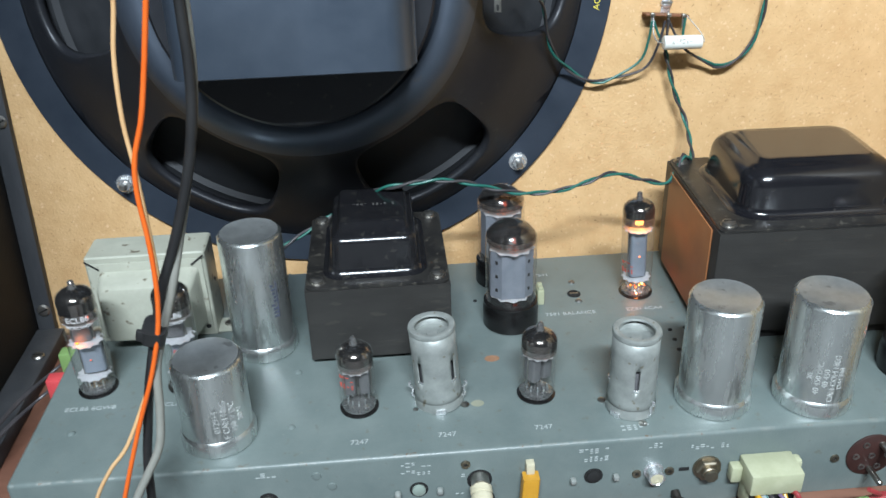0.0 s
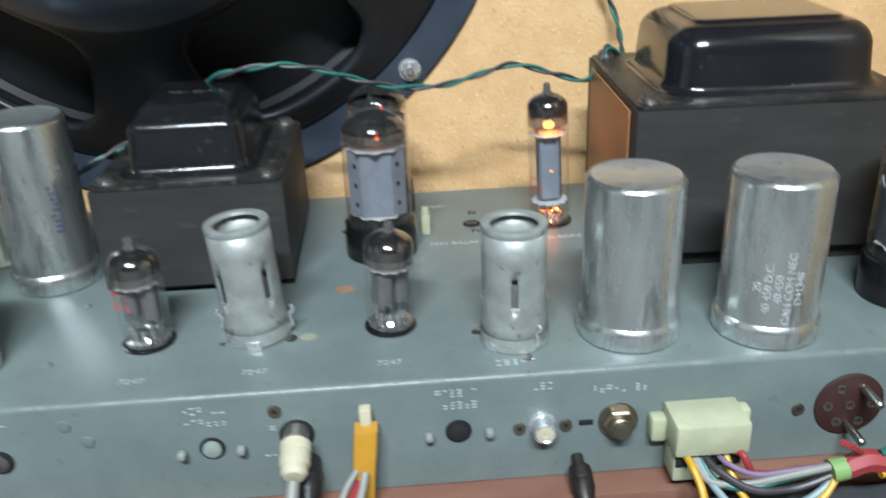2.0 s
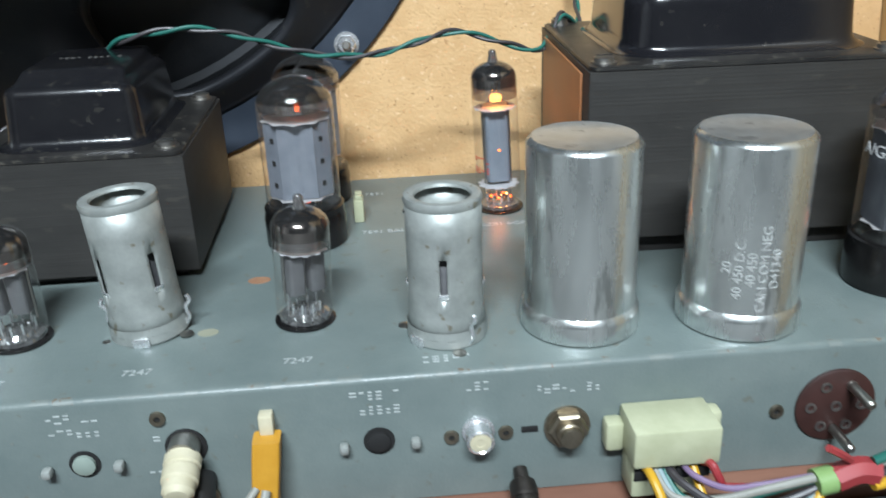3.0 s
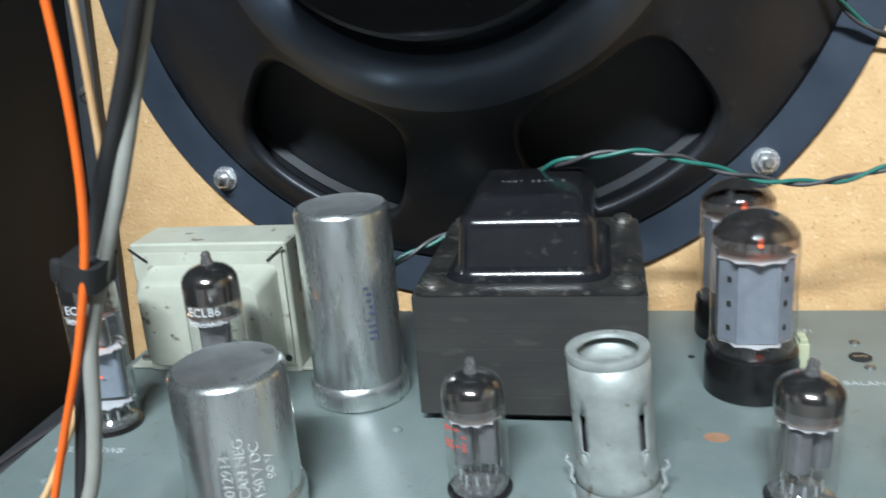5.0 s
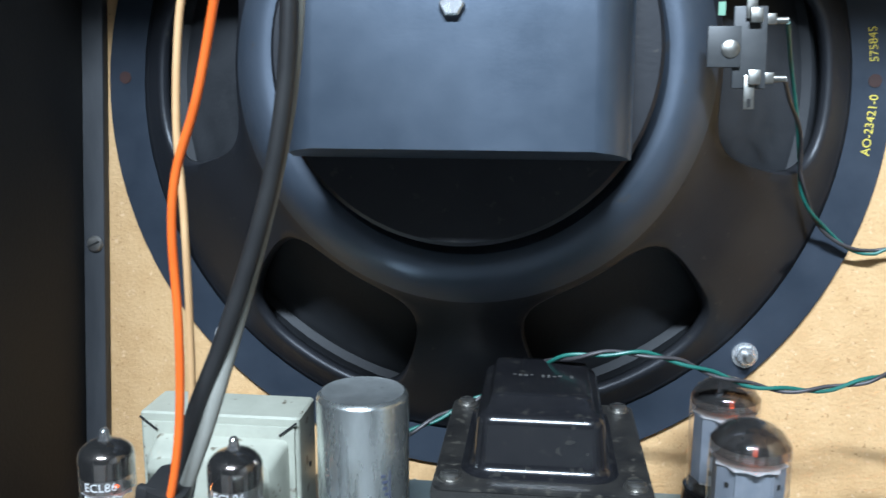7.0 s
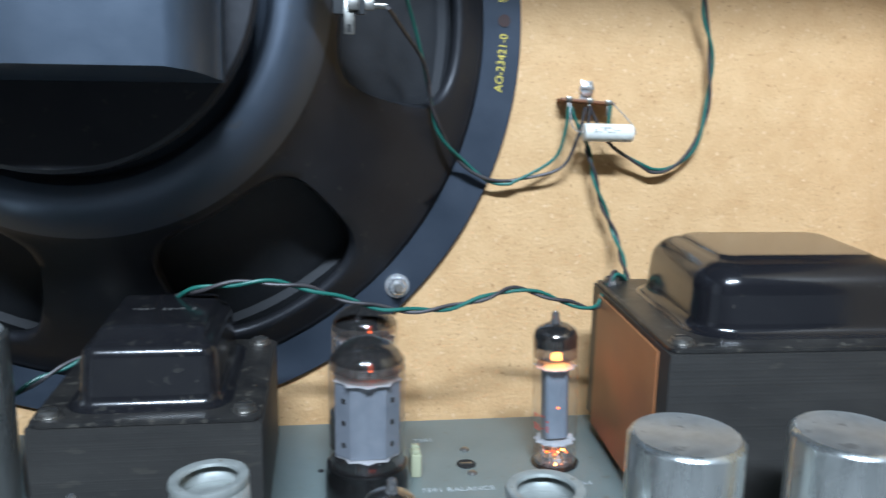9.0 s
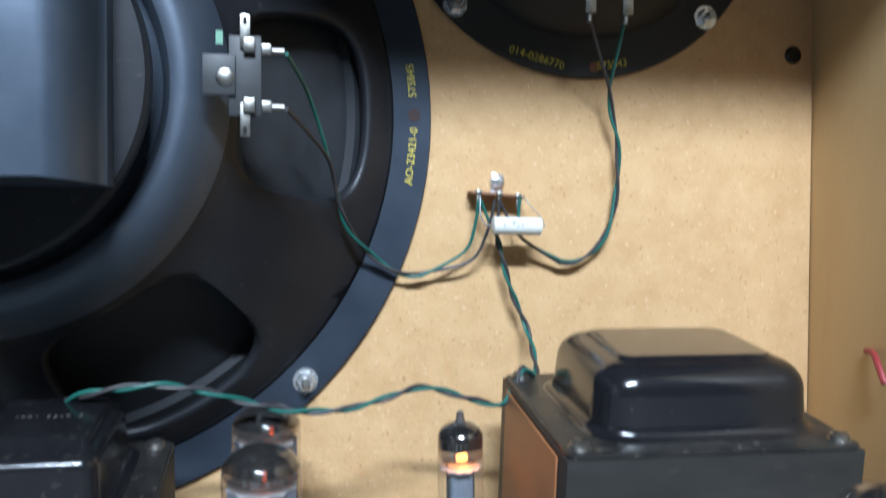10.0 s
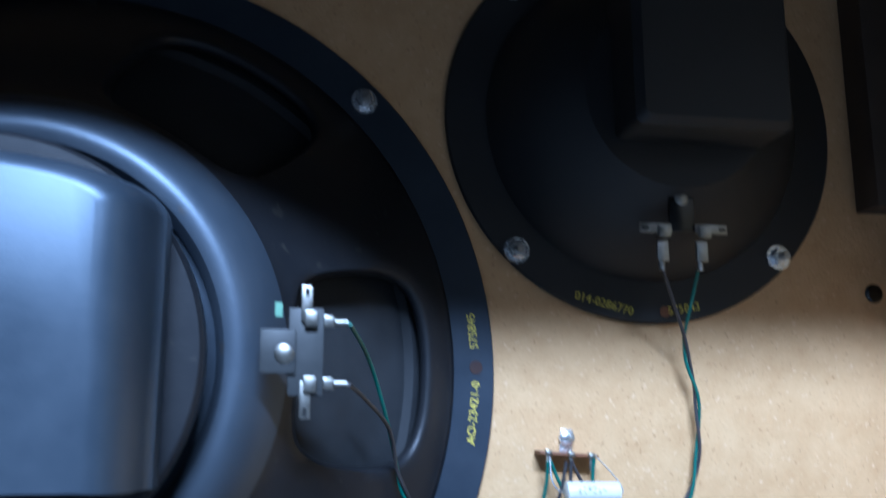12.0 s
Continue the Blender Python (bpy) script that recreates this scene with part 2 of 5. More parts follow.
WRED = material("red_insulation", (0.24, 0.022, 0.028), (0.32, 0.045, 0.045), 0.45)
WYELLOW = material("yellow_insulation", (0.48, 0.26, 0.015), (0.56, 0.32, 0.025), 0.4)
WVIOLET = material("violet_insulation", (0.17, 0.115, 0.20), (0.22, 0.16, 0.25), 0.45)
WBLUE = material("pale_blue_insulation", (0.17, 0.25, 0.265), (0.23, 0.30, 0.315), 0.45)
TAPEGREEN = material("green_sleeve", (0.16, 0.27, 0.09), (0.21, 0.33, 0.12), 0.5)
RUST = material("rust_stain", (0.22, 0.11, 0.06), (0.30, 0.17, 0.10), 0.8, scale=200)
GLASS = glass_material("clear_tube_glass", (0.97, 0.97, 0.96))
WARMGLASS = glass_material("faintly_warm_tube_glass", (0.97, 0.95, 0.93))
TIPGLASS = glass_material("thick_tip_glass", (0.26, 0.21, 0.18), 0.12, 0.20)
DOMEGETTER = glass_material("dark_getter_mirror_film", (0.09, 0.07, 0.058), 0.03, 0.13, (0.07, 0.06, 0.052))
THINGETTER = glass_material("thin_getter_film", (0.50, 0.43, 0.38), 0.08, 0.26, (0.30, 0.27, 0.25))
BUTTON = glass_material("thick_foot_glass", (0.60, 0.58, 0.56), 0.10, 0.22)
CAPWHITE = material("white_film_capacitor", (0.66, 0.66, 0.60), (0.74, 0.74, 0.69), 0.4, scale=150)
GREYBOARD = material("dark_grey_phenolic", (0.030, 0.033, 0.036), (0.045, 0.048, 0.050), 0.5, scale=120)
PRESSBOARD = material("brown_terminal_board", (0.16, 0.065, 0.028), (0.24, 0.10, 0.05), 0.55, scale=150)


# ---- shapes ----
def box(bm, cx, cy, cz, sx, sy, sz, bevel=0.0, seg=2):
    made = bmesh.ops.create_cube(bm, size=1, matrix=Matrix.Translation((cx, cy, cz)) @ Matrix.Diagonal((sx, sy, sz, 1)))
    if bevel:
        edges = {e for v in made["verts"] for e in v.link_edges}
        bmesh.ops.bevel(bm, geom=list(edges), offset=bevel, segments=seg, profile=0.5, affect="EDGES")
    return bm


def lathe(bm, profile, seg=32, at=(0, 0, 0), cap=True, turn=None):
    """Turns a profile of (radius, height) round the z axis."""
    turn = turn or Matrix()
    rings = []
    for r, z in profile:
        if r < 1e-6:
            rings.append([bm.verts.new(turn @ Vector((0, 0, z)) + Vector(at))])
        else:
            rings.append([bm.verts.new(turn @ Vector((r * math.cos(a), r * math.sin(a), z)) + Vector(at))
                          for a in (2 * math.pi * i / seg for i in range(seg))])
    for p, q in zip(rings, rings[1:]):
        for i in range(seg):
            j = (i + 1) % seg
            if len(p) == 1 and len(q) == 1:
                continue
            if len(p) == 1:
                bm.faces.new((p[0], q[i], q[j]))
            elif len(q) == 1:
                bm.faces.new((p[i], p[j], q[0]))
            else:
                bm.faces.new((p[i], p[j], q[j], q[i]))
    if cap:
        for ring in (rings[0], rings[-1]):
            if len(ring) > 2:
                bm.faces.new(ring)
    return bm


def loft(bm, sections, corner=6):
    """Stacked rounded rectangles (z, cx, cy, half x, half y, radius), closed at both ends."""
    rings = []
    for z, cx, cy, hx, hy, r in sections:
        r = min(r, hx * 0.99, hy * 0.99)
        ring = []
        for k, (sx, sy) in enumerate(((1, 1), (-1, 1), (-1, -1), (1, -1))):
            for i in range(corner + 1):
                a = math.pi / 2 * (k + i / corner)
                ring.append(bm.verts.new((cx + sx * (hx - r) + r * math.cos(a), cy + sy * (hy - r) + r * math.sin(a), z)))
        rings.append(ring)
    for p, q in zip(rings, rings[1:]):
        for i in range(len(p)):
            j = (i + 1) % len(p)
            bm.faces.new((p[i], p[j], q[j], q[i]))
    bm.faces.new(rings[0]), bm.faces.new(rings[-1])
    return bm


def spline(points, per=8):
    """A smooth line through the points."""
    pts = [Vector(p) for p in points]
    out = []
    for i in range(len(pts) - 1):
        p0, p1, p2, p3 = pts[max(i - 1, 0)], pts[i], pts[i + 1], pts[min(i + 2, len(pts) - 1)]
        for k in range(per):
            t = k / per
            out.append(0.5 * (2 * p1 + (p2 - p0) * t + (2 * p0 - 5 * p1 + 4 * p2 - p3) * t * t + (3 * p1 - p0 - 3 * p2 + p3) * t ** 3))
    return out + [pts[-1]]


def sweep(bm, line, radius, seg=10):
    """A round wire along a line of points."""
    rings, up = [], Vector((0.13, 0.31, 0.94))
    for i, p in enumerate(line):
        d = (line[min(i + 1, len(line) - 1)] - line[max(i - 1, 0)]).normalized()
        side = d.cross(up)
        side = side.normalized() if side.length > 1e-4 else d.orthogonal().normalized()
        up = side.cross(d).normalized()
        rings.append([bm.verts.new(p + radius * (math.cos(a) * side + math.sin(a) * up)) for a in (2 * math.pi * k / seg for k in range(seg))])
    for p, q in zip(rings, rings[1:]):
        for i in range(seg):
            bm.faces.new((p[i], p[(i + 1) % seg], q[(i + 1) % seg], q[i]))
    bm.faces.new(rings[0]), bm.faces.new(rings[-1])
    return bm


def twisted(line, off, pitch, phase):
    """One strand of a twisted pair round a line."""
    out, run, up = [], 0.0, Vector((0.13, 0.31, 0.94))
    for i, p in enumerate(line):
        d = (line[min(i + 1, len(line) - 1)] - line[max(i - 1, 0)]).normalized()
        side = d.cross(up).normalized()
        up = side.cross(d).normalized()
        if i:
            run += (p - line[i - 1]).length
        a = phase + 2 * math.pi * run / pitch
        out.append(p + off * (math.cos(a) * side + math.sin(a) * up))
    return out


def part(name, bm, mat, parent=None, label="", sharp=35, at=None):
    bmesh.ops.recalc_face_normals(bm, faces=bm.faces)
    me = bpy.data.meshes.new(name)
    bm.to_mesh(me)
    bm.free()
    me.materials.append(mat)
    me.polygons.foreach_set("use_smooth", [True] * len(me.polygons))
    me.set_sharp_from_angle(angle=radians(sharp))
    ob = new(name, me)
    if parent:
        ob.parent = parent
    if at is not None:
        ob.matrix_basis = at
    return tagged(ob, label)


def thing(name, label, category, m=None, group="", kind=""):
    ob = new(name)
    ob.empty_display_size = 0.01
    ob.matrix_basis = m or Matrix()
    return tagged(ob, label, category, group, kind)


def lettering(name, text, size, mat, parent, m, bend=0.0, label="", depth=0.0001, spin=1.0):
    """Text as a mesh: flat in its xy plane, or bent round the z axis at a radius with its foot towards -z."""
    cu = bpy.data.curves.new(name, "FONT")
    cu.body, cu.size, cu.align_x, cu.align_y, cu.extrude, cu.resolution_u = text, size, "CENTER", "CENTER", depth, 3
    tmp = bpy.data.objects.new(name, cu)
    scene.collection.objects.link(tmp)
    me = bpy.data.meshes.new_from_object(tmp.evaluated_get(bpy.context.evaluated_depsgraph_get()))
    bpy.data.objects.remove(tmp)
    if bend:
        for v in me.vertices:
            a, r = v.co.x / bend, bend + v.co.z + 0.0001
            v.co = (r * math.sin(a), -r * math.cos(a), v.co.y)
    me.materials.clear()
    me.materials.append(mat)
    ob = new(name, me)
    ob.parent = parent
    ob.matrix_basis = m
    return tagged(ob, label)


def bars(bm, x, y, z, width, rows, size, rng, normal="z"):
    """Unreadable stencil: rows of short strokes lying on a top (normal z) or on the front (normal y)."""
    for k in range(rows):
        s = -width / 2
        while s < width / 2:
            w = size * rng.uniform(0.35, 0.75)
            for j in (-0.4, 0.0, 0.4):
                if rng.random() < 0.55:
                    off = (rows / 2 - k - 0.5) * size * 1.7 + j * size
                    if normal == "z":
                        box(bm, x + s, y + off, z, w, size * 0.16, 0.0002)
                    else:
                        box(bm, x + s, y, z + off, w, 0.0002, size * 0.16)
            s += size * 0.85
    return bm


def hexnut(bm, radius, height, at=(0, 0, 0)):
    return lathe(bm, [(radius, 0), (radius, height * 0.8), (radius * 0.86, height)], 6, at)


# ---- the cabinet ----
TOP = 0.041
ML = pose(0, 0.198, 0, -7.0, 0, 0)


def on_board(x, n, u):
    """A place on the leaning speaker board: x across, n off its face, u up along it."""
    return ML @ Vector((x, -n, u))


def structure(name, bm, mat, label, category="wall"):
    return tagged(part(name, bm, mat, None), label, category, kind="structure")


def slab(x0, x1, y0, y1, z0, z1, bevel=0.001):
    return box(bmesh.new(), (x0 + x1) / 2, (y0 + y1) / 2, (z0 + z1) / 2, x1 - x0, y1 - y0, z1 - z0, bevel)


b = box(bmesh.new(), 0.0427, 0.0095, 0.285, 0.600, 0.019, 0.61, 0.0005)
bmesh.ops.transform(b, matrix=ML, verts=b.verts)
structure("wall_speaker_board", b, BOARD, "light brown particle board speaker baffle, leaning back")
structure("wall_left", slab(-0.276, -0.2575, -0.10, 0.33, -0.0235, 0.56), BLACKWALL, "matt black lined cabinet side panel")
structure("wall_right", slab(0.343, 0.362, -0.10, 0.33, -0.0235, 0.56), BEIGE, "brown stained wooden cabinet side panel")
structure("cabinet_floor", slab(-0.2575, 0.343, -0.012, 0.33, -0.0235, -0.0045), REDWOOD, "worn red-brown wooden cabinet floor board", "floor")
structure("trim_floor_edge", slab(-0.2575, 0.343, -0.060, -0.0125, -0.0235, -0.0075, 0.002), BATTEN, "dark worn strip along the cabinet floor", "trim")
# Unseen top: front edge set by the baffle's shadow line, dark to cut bounce.
structure("cabinet_roof", slab(-0.276, 0.362, -0.110, 0.33, 0.5605, 0.58), BLACKWALL, "unseen cabinet top panel, dark to cut bounced light", "ceiling")

# unseen workshop shell: dim surfaces hold fill light down, paler sides reflect in metal
structure("room_floor", slab(-2.6, 2.6, -3.6, 1.0, -0.06, -0.0240), ROOMFLOOR, "plain unseen dark grey workshop floor, toned for low fill light", "floor")
structure("room_ceiling", slab(-2.6, 2.6, -3.6, 1.0, 2.45, 2.5), ROOMDIM, "plain unseen dark grey workshop ceiling, toned for low fill light", "ceiling")
structure("wall_room_back", slab(-2.6, 2.6, -3.65, -3.6, -0.06, 2.5), ROOMDIM, "plain unseen workshop wall, grey tone set for bounced light")
structure("wall_room_front", slab(-2.6, 2.6, 1.0, 1.05, -0.06, 2.5), ROOMDIM, "plain unseen workshop wall, grey tone set for bounced light")
structure("wall_room_west", slab(-2.65, -2.6, -3.6, 1.0, -0.06, 2.5), SIDEBOUNCE, "plain unseen workshop wall, grey tone set for bounced light")
structure("wall_room_east", slab(2.6, 2.65, -3.6, 1.0, -0.06, 2.5), SIDEBOUNCE, "plain unseen workshop wall, grey tone set for bounced light")


def screw(at, turn, radius=0.0042, slot=True, mat=None, name="screw", label="slotted steel pan-head screw"):
    th = thing(name, label, "screw", at @ turn, group="cabinet screws")
    part("head", lathe(bmesh.new(), [(radius, 0), (radius, 0.0008), (radius * 0.8, 0.0018), (0, 0.0021)], 20), mat or DULLSTEEL, th)
    if slot:
        part("slot", box(bmesh.new(), 0, 0, 0.00195, radius * 1.6, radius * 0.22, 0.0006), HOLE, th)
    return th


FACE = pose(0, 0, 0, 90, 0, 0)
b = box(bmesh.new(), -0.2519, -0.003, 0.2775, 0.0110, 0.006, 0.565, 0.0006)
bmesh.ops.transform(b, matrix=ML, verts=b.verts)
structure("trim_corner_batten", b, BATTEN, "dark grey painted corner batten screwed to the baffle", "trim")
structure("trim_floor_batten", slab(-0.2573, -0.2390, 0.0, 0.190, -0.0045, 0.0065), BATTEN, "dark grey painted batten along the floor", "trim")
b = box(bmesh.new(), 0.3340, -0.009, 0.4360, 0.0178, 0.018, 0.25, 0.0006)
bmesh.ops.transform(b, matrix=ML, verts=b.verts)
structure("trim_right_batten", b, material("brown_black_batten", (0.035, 0.024, 0.017), (0.055, 0.038, 0.027), 0.6, scale=50), "dark brown wooden batten in the cabinet corner", "trim")
for u in (0.147, 0.018, 0.276):
    screw(ML @ pose(-0.2512, -0.006, u), FACE @ pose(0, 0, 0, 0, 0, 25))
screw(pose(-0.2455, 0.1568, 0.0065), Matrix(), 0.004)
screw(ML @ pose(0.3306, 0, 0.2695), FACE, 0.0048, False, BAKELITE, "screw", "black screw head sunk in the particle board")


# ---- loudspeakers ----
def rise(r):
    """Height of the big basket's skin over the board at a radius."""
    pts = [(0.1735, 0.0036), (0.1715, 0.0046), (0.163, 0.013), (0.135, 0.040), (0.112, 0.060), (0.101, 0.071), (0.0935, 0.082)]
    if r >= pts[0][0]:
        return pts[0][1]
    for (ra, na), (rb, nb) in zip(pts, pts[1:]):
        if r >= rb:
            t = (ra - r) / (ra - rb)
            return na + (nb - na) * t
    return pts[-1][1]


def basket_mesh():
    """The pressed basket between flange and shoulder, with six rounded windows."""
    bm = bmesh.new()
    side, steps = 14, 7
    r0, r1, half = 0.0935, 0.1735, math.pi / 6

    def place(th, r, drop=0.0, c=0.0):
        n = rise(r) - drop
        return (r * math.cos(th + c), r * math.sin(th + c), n)

    rim = [(-1 + 2 * i / side, -1) for i in range(side)] + [(1, -1 + 2 * i / side) for i in range(side)]
    rim += [(1 - 2 * i / side, 1) for i in range(side)] + [(-1, 1 - 2 * i / side) for i in range(side)]
    rmid, rhalf = (r0 + r1) / 2, (r1 - r0) / 2
    for s in range(6):
        c = s * math.pi / 3
        rows = []
        hole = []
        for a, q in rim:
            ang = math.atan2(q, a)
            p = 3.8
            k = (abs(math.cos(ang)) ** p + abs(math.sin(ang)) ** p) ** (-1 / p)
            ha, hq = k * math.cos(ang), k * math.sin(ang)
            rr = 0.1312 + 0.0302 * hq
            hole.append(((18.2 - 1.6 * hq) * math.pi / 180 * ha, rr))
        for j in range(steps + 1):
            t = j / steps
            rows.append([bm.verts.new(place(h[0] * (1 - t) + a * half * t, h[1] * (1 - t) + (rmid + rhalf * q) * t, 0, c))
                         for h, (a, q) in zip(hole, rim)])
        lip = []
        for d, shrink in ((0.0003, 0.980), (0.0012, 0.940), (0.0030, 0.895), (0.0056, 0.858), (0.0090, 0.835)):
            ring = []
            for h in hole:
                outward = (h[1] - 0.1312) / 0.0302
                k = 1 - (1 - shrink) * (0.30 + 0.70 * max(0.0, outward))
                ring.append(bm.verts.new(place(h[0] * (0.5 + 0.5 * k), 0.1312 + (h[1] - 0.1312) * k, d, c)))
            lip.append(ring)
        chain = lip[::-1] + rows
        for p, q in zip(chain, chain[1:]):
            for i in range(len(p)):
                j = (i + 1) % len(p)
                bm.faces.new((p[i], p[j], q[j], q[i]))
    bmesh.ops.remove_doubles(bm, verts=bm.verts, dist=0.00005)
    return bm


def nut_and_stud(parent, x, y, z, m=None, long=0.008):
    part("washer", lathe(bmesh.new(), [(0.0062, z), (0.0062, z + 0.0010), (0.0030, z + 0.0011)], 24, (x, y, 0)), STEEL, parent)
    nut = part("nut", hexnut(bmesh.new(), 0.0048, 0.0038, (x, y, z + 0.0010)), STEEL, parent)
    part("stud", lathe(bmesh.new(), [(0.0021, z), (0.0021, z + long), (0.0016, z + long + 0.0006)], 14, (x, y, 0)), DULLSTEEL, nut)


def big_speaker(cx, cu):
    th = thing("loudspeaker", "large round black steel-basket loudspeaker bolted to the baffle", "loudspeaker", ML @ pose(cx, 0, cu, 90, 0, 0) @ Matrix.Scale(0.979, 4), "loudspeakers")
    part("flange", lathe(bmesh.new(), [(0.1735, 0.0005), (0.1925, 0.0005), (0.1925, 0.0028), (0.1920, 0.0033), (0.1765, 0.0034), (0.1745, 0.0035), (0.1735, 0.0035)], 128, cap=False), RIMSHEEN, th,
         "black painted flange with blue sheen in its colour and yellow numbers")
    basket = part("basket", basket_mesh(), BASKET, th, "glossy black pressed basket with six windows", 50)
    sol = basket.modifiers.new("sheet", "SOLIDIFY")
    sol.thickness, sol.offset = 0.0016, -1
    part("shoulder", lathe(bmesh.new(), [(0.0985, 0.0752), (0.0965, 0.0790), (0.0940, 0.0835), (0.0910, 0.0875), (0.0880, 0.0905), (0.0845, 0.0930), (0.0805, 0.0938), (0.0770, 0.0925), (0.0745, 0.0888), (0.0735, 0.0840), (0.0690, 0.0820), (0.058, 0.0830)], 96, cap=False), SHOULDERSHEEN, th,
         "rounded black shoulder round the magnet, blue sheen in its colour")
    # Pole plate keeps the darker basket tone, for the shade below the cover.
    part("pole_plate", lathe(bmesh.new(), [(0.056, 0.080), (0.056, 0.100), (0.0715, 0.102), (0.0725, 0.104), (0.0725, 0.112), (0.071, 0.1135), (0.038, 0.1135), (0.038, 0.1402)], 80), BASKET, th)
    cone = [(0.1735, 0.0012), (0.163, 0.0012), (0.158, 0.004), (0.154, 0.0075), (0.150, 0.006), (0.146, 0.0095), (0.141, 0.0120)]
    cone += [(0.141 - 0.0075 * k, 0.012 + 0.0064 * k + (0.0006 if k % 2 else 0)) for k in range(1, 12)]
    part("cone", lathe(bmesh.new(), cone + [(0.05, 0.084)], 96, cap=False), CONE, th, "matt black paper cone behind the windows")
    # magnet cover: flat sides and foot, arched top
    bm = bmesh.new()
    rings = []
    for n, inset in ((0.1140, 0.000), (0.1250, 0.000), (0.1262, 0.0012), (0.1320, 0.0020), (0.1400, 0.0036), (0.1460, 0.0058), (0.1500, 0.0086), (0.1522, 0.0118), (0.1530, 0.0150)):
        hw, foot, arch = 0.0605 - inset, -0.0400 + inset * 0.10, 0.0610 - inset * 0.5
        out = [(-hw, foot), (0, foot), (hw, foot), (hw, 0.0), (hw, 0.0425 - inset * 0.2)]
        out += [(hw * math.cos(a), 0.0425 - inset * 0.2 + (arch - 0.0425) * math.sin(a)) for a in (math.pi * k / 16 for k in range(1, 16))]
        out += [(-hw, 0.0425 - inset * 0.2), (-hw, 0.0)]
        rings.append([bm.verts.new((x, y, n)) for x, y in out])
    for p, q in zip(rings, rings[1:]):
        for i in range(len(p)):
            bm.faces.new((p[i], p[(i + 1) % len(p)], q[(i + 1) % len(p)], q[i]))
    bm.faces.new(rings[0]), bm.faces.new(rings[-1])
    cover = part("magnet_cover", bm, COVERSHEEN, th, "black painted magnet cover with scuffed lower edge, blue sheen in its colour", 40)
    cs = part("cover_screw", hexnut(bmesh.new(), 0.0042, 0.0030, (0.0, 0.0075, 0.1528)), STEEL, cover)
    cs.matrix_basis = Matrix()
    for a in (45, 135, 225, 315):
        nut_and_stud(th, 0.1840 * math.cos(radians(a)), 0.1830 * math.sin(radians(a)), 0.0034, long=0.010)
    for a in (0, 180):
        x = 0.1838 * math.cos(radians(a))
        part("bolt_hole", lathe(bmesh.new(), [(0.0031, 0.0033), (0.0031, 0.0037), (0.0016, 0.0037)], 20, (x, 0.0025, 0)), BROWNBAKE, th)
    # terminal board in the right-hand window
    tb = part("terminal_board", box(bmesh.new(), 0.1048, 0.0028, 0.098, 0.012, 0.030, 0.0016, 0.0003), GREYBOARD, th, "dark terminal board with tinned lugs")
    tb2 = part("board_tongue", box(bmesh.new(), 0.0953, 0.0028, 0.0995, 0.012, 0.015, 0.0016, 0.0003), GREYBOARD, th)
    part("rivet", lathe(bmesh.new(), [(0.0034, 0.1003), (0.0034, 0.1007), (0.0028, 0.1011), (0, 0.1012)], 20, (0.0975, 0.0020, 0)), TINNED, tb2)
    for s in (1, -1):
        lug = part("lug", box(bmesh.new(), 0.1048, 0.0028 + s * 0.0165, 0.0998, 0.0038, 0.0125, 0.0007, 0.0002), TINNED, th, "tinned solder lug")
        part("lug_eye", box(bmesh.new(), 0.1048, 0.0028 + s * 0.0205, 0.1001, 0.0013, 0.0030, 0.0006), HOLE, lug)
        fold = box(bmesh.new(), 0.1063, 0.0028 + s * 0.0112, 0.1005, 0.0044, 0.0055, 0.0020, 0.0004)
        part("lug_fold", fold, TINNED, lug)
        tag = box(bmesh.new(), 0.1115, 0.0028 + s * 0.0108, 0.0955, 0.0062, 0.0042, 0.0016, 0.0005)
        lathe(tag, [(0.0013, 0), (0.0013, 0.0050)], 12, (0.1143, 0.0028 + s * 0.0107, 0.0935), turn=Matrix.Rotation(radians(90), 4, "Y"))
        part("push_on_tag", tag, TINNED, lug)
    part("green_mark", box(bmesh.new(), 0.0951, 0.0177, 0.0945, 0.0026, 0.0050, 0.0004), material("pale_green_paint_dab", (0.15, 0.32, 0.22), (0.20, 0.38, 0.26), 0.5), th)
    for text, a in (("AO-23421-0", -5.7), ("575845", 6.1)):
        bent = pose(0.1834 * math.cos(radians(a)), 0.1834 * math.sin(radians(a)), 0.0036, 0, 0, 90 + a)
        lettering("stencilled_number", text, 0.0056, YELLOWINK, th, bent, depth=0.00005)
    return th


big_speaker(-0.0556, 0.2288)


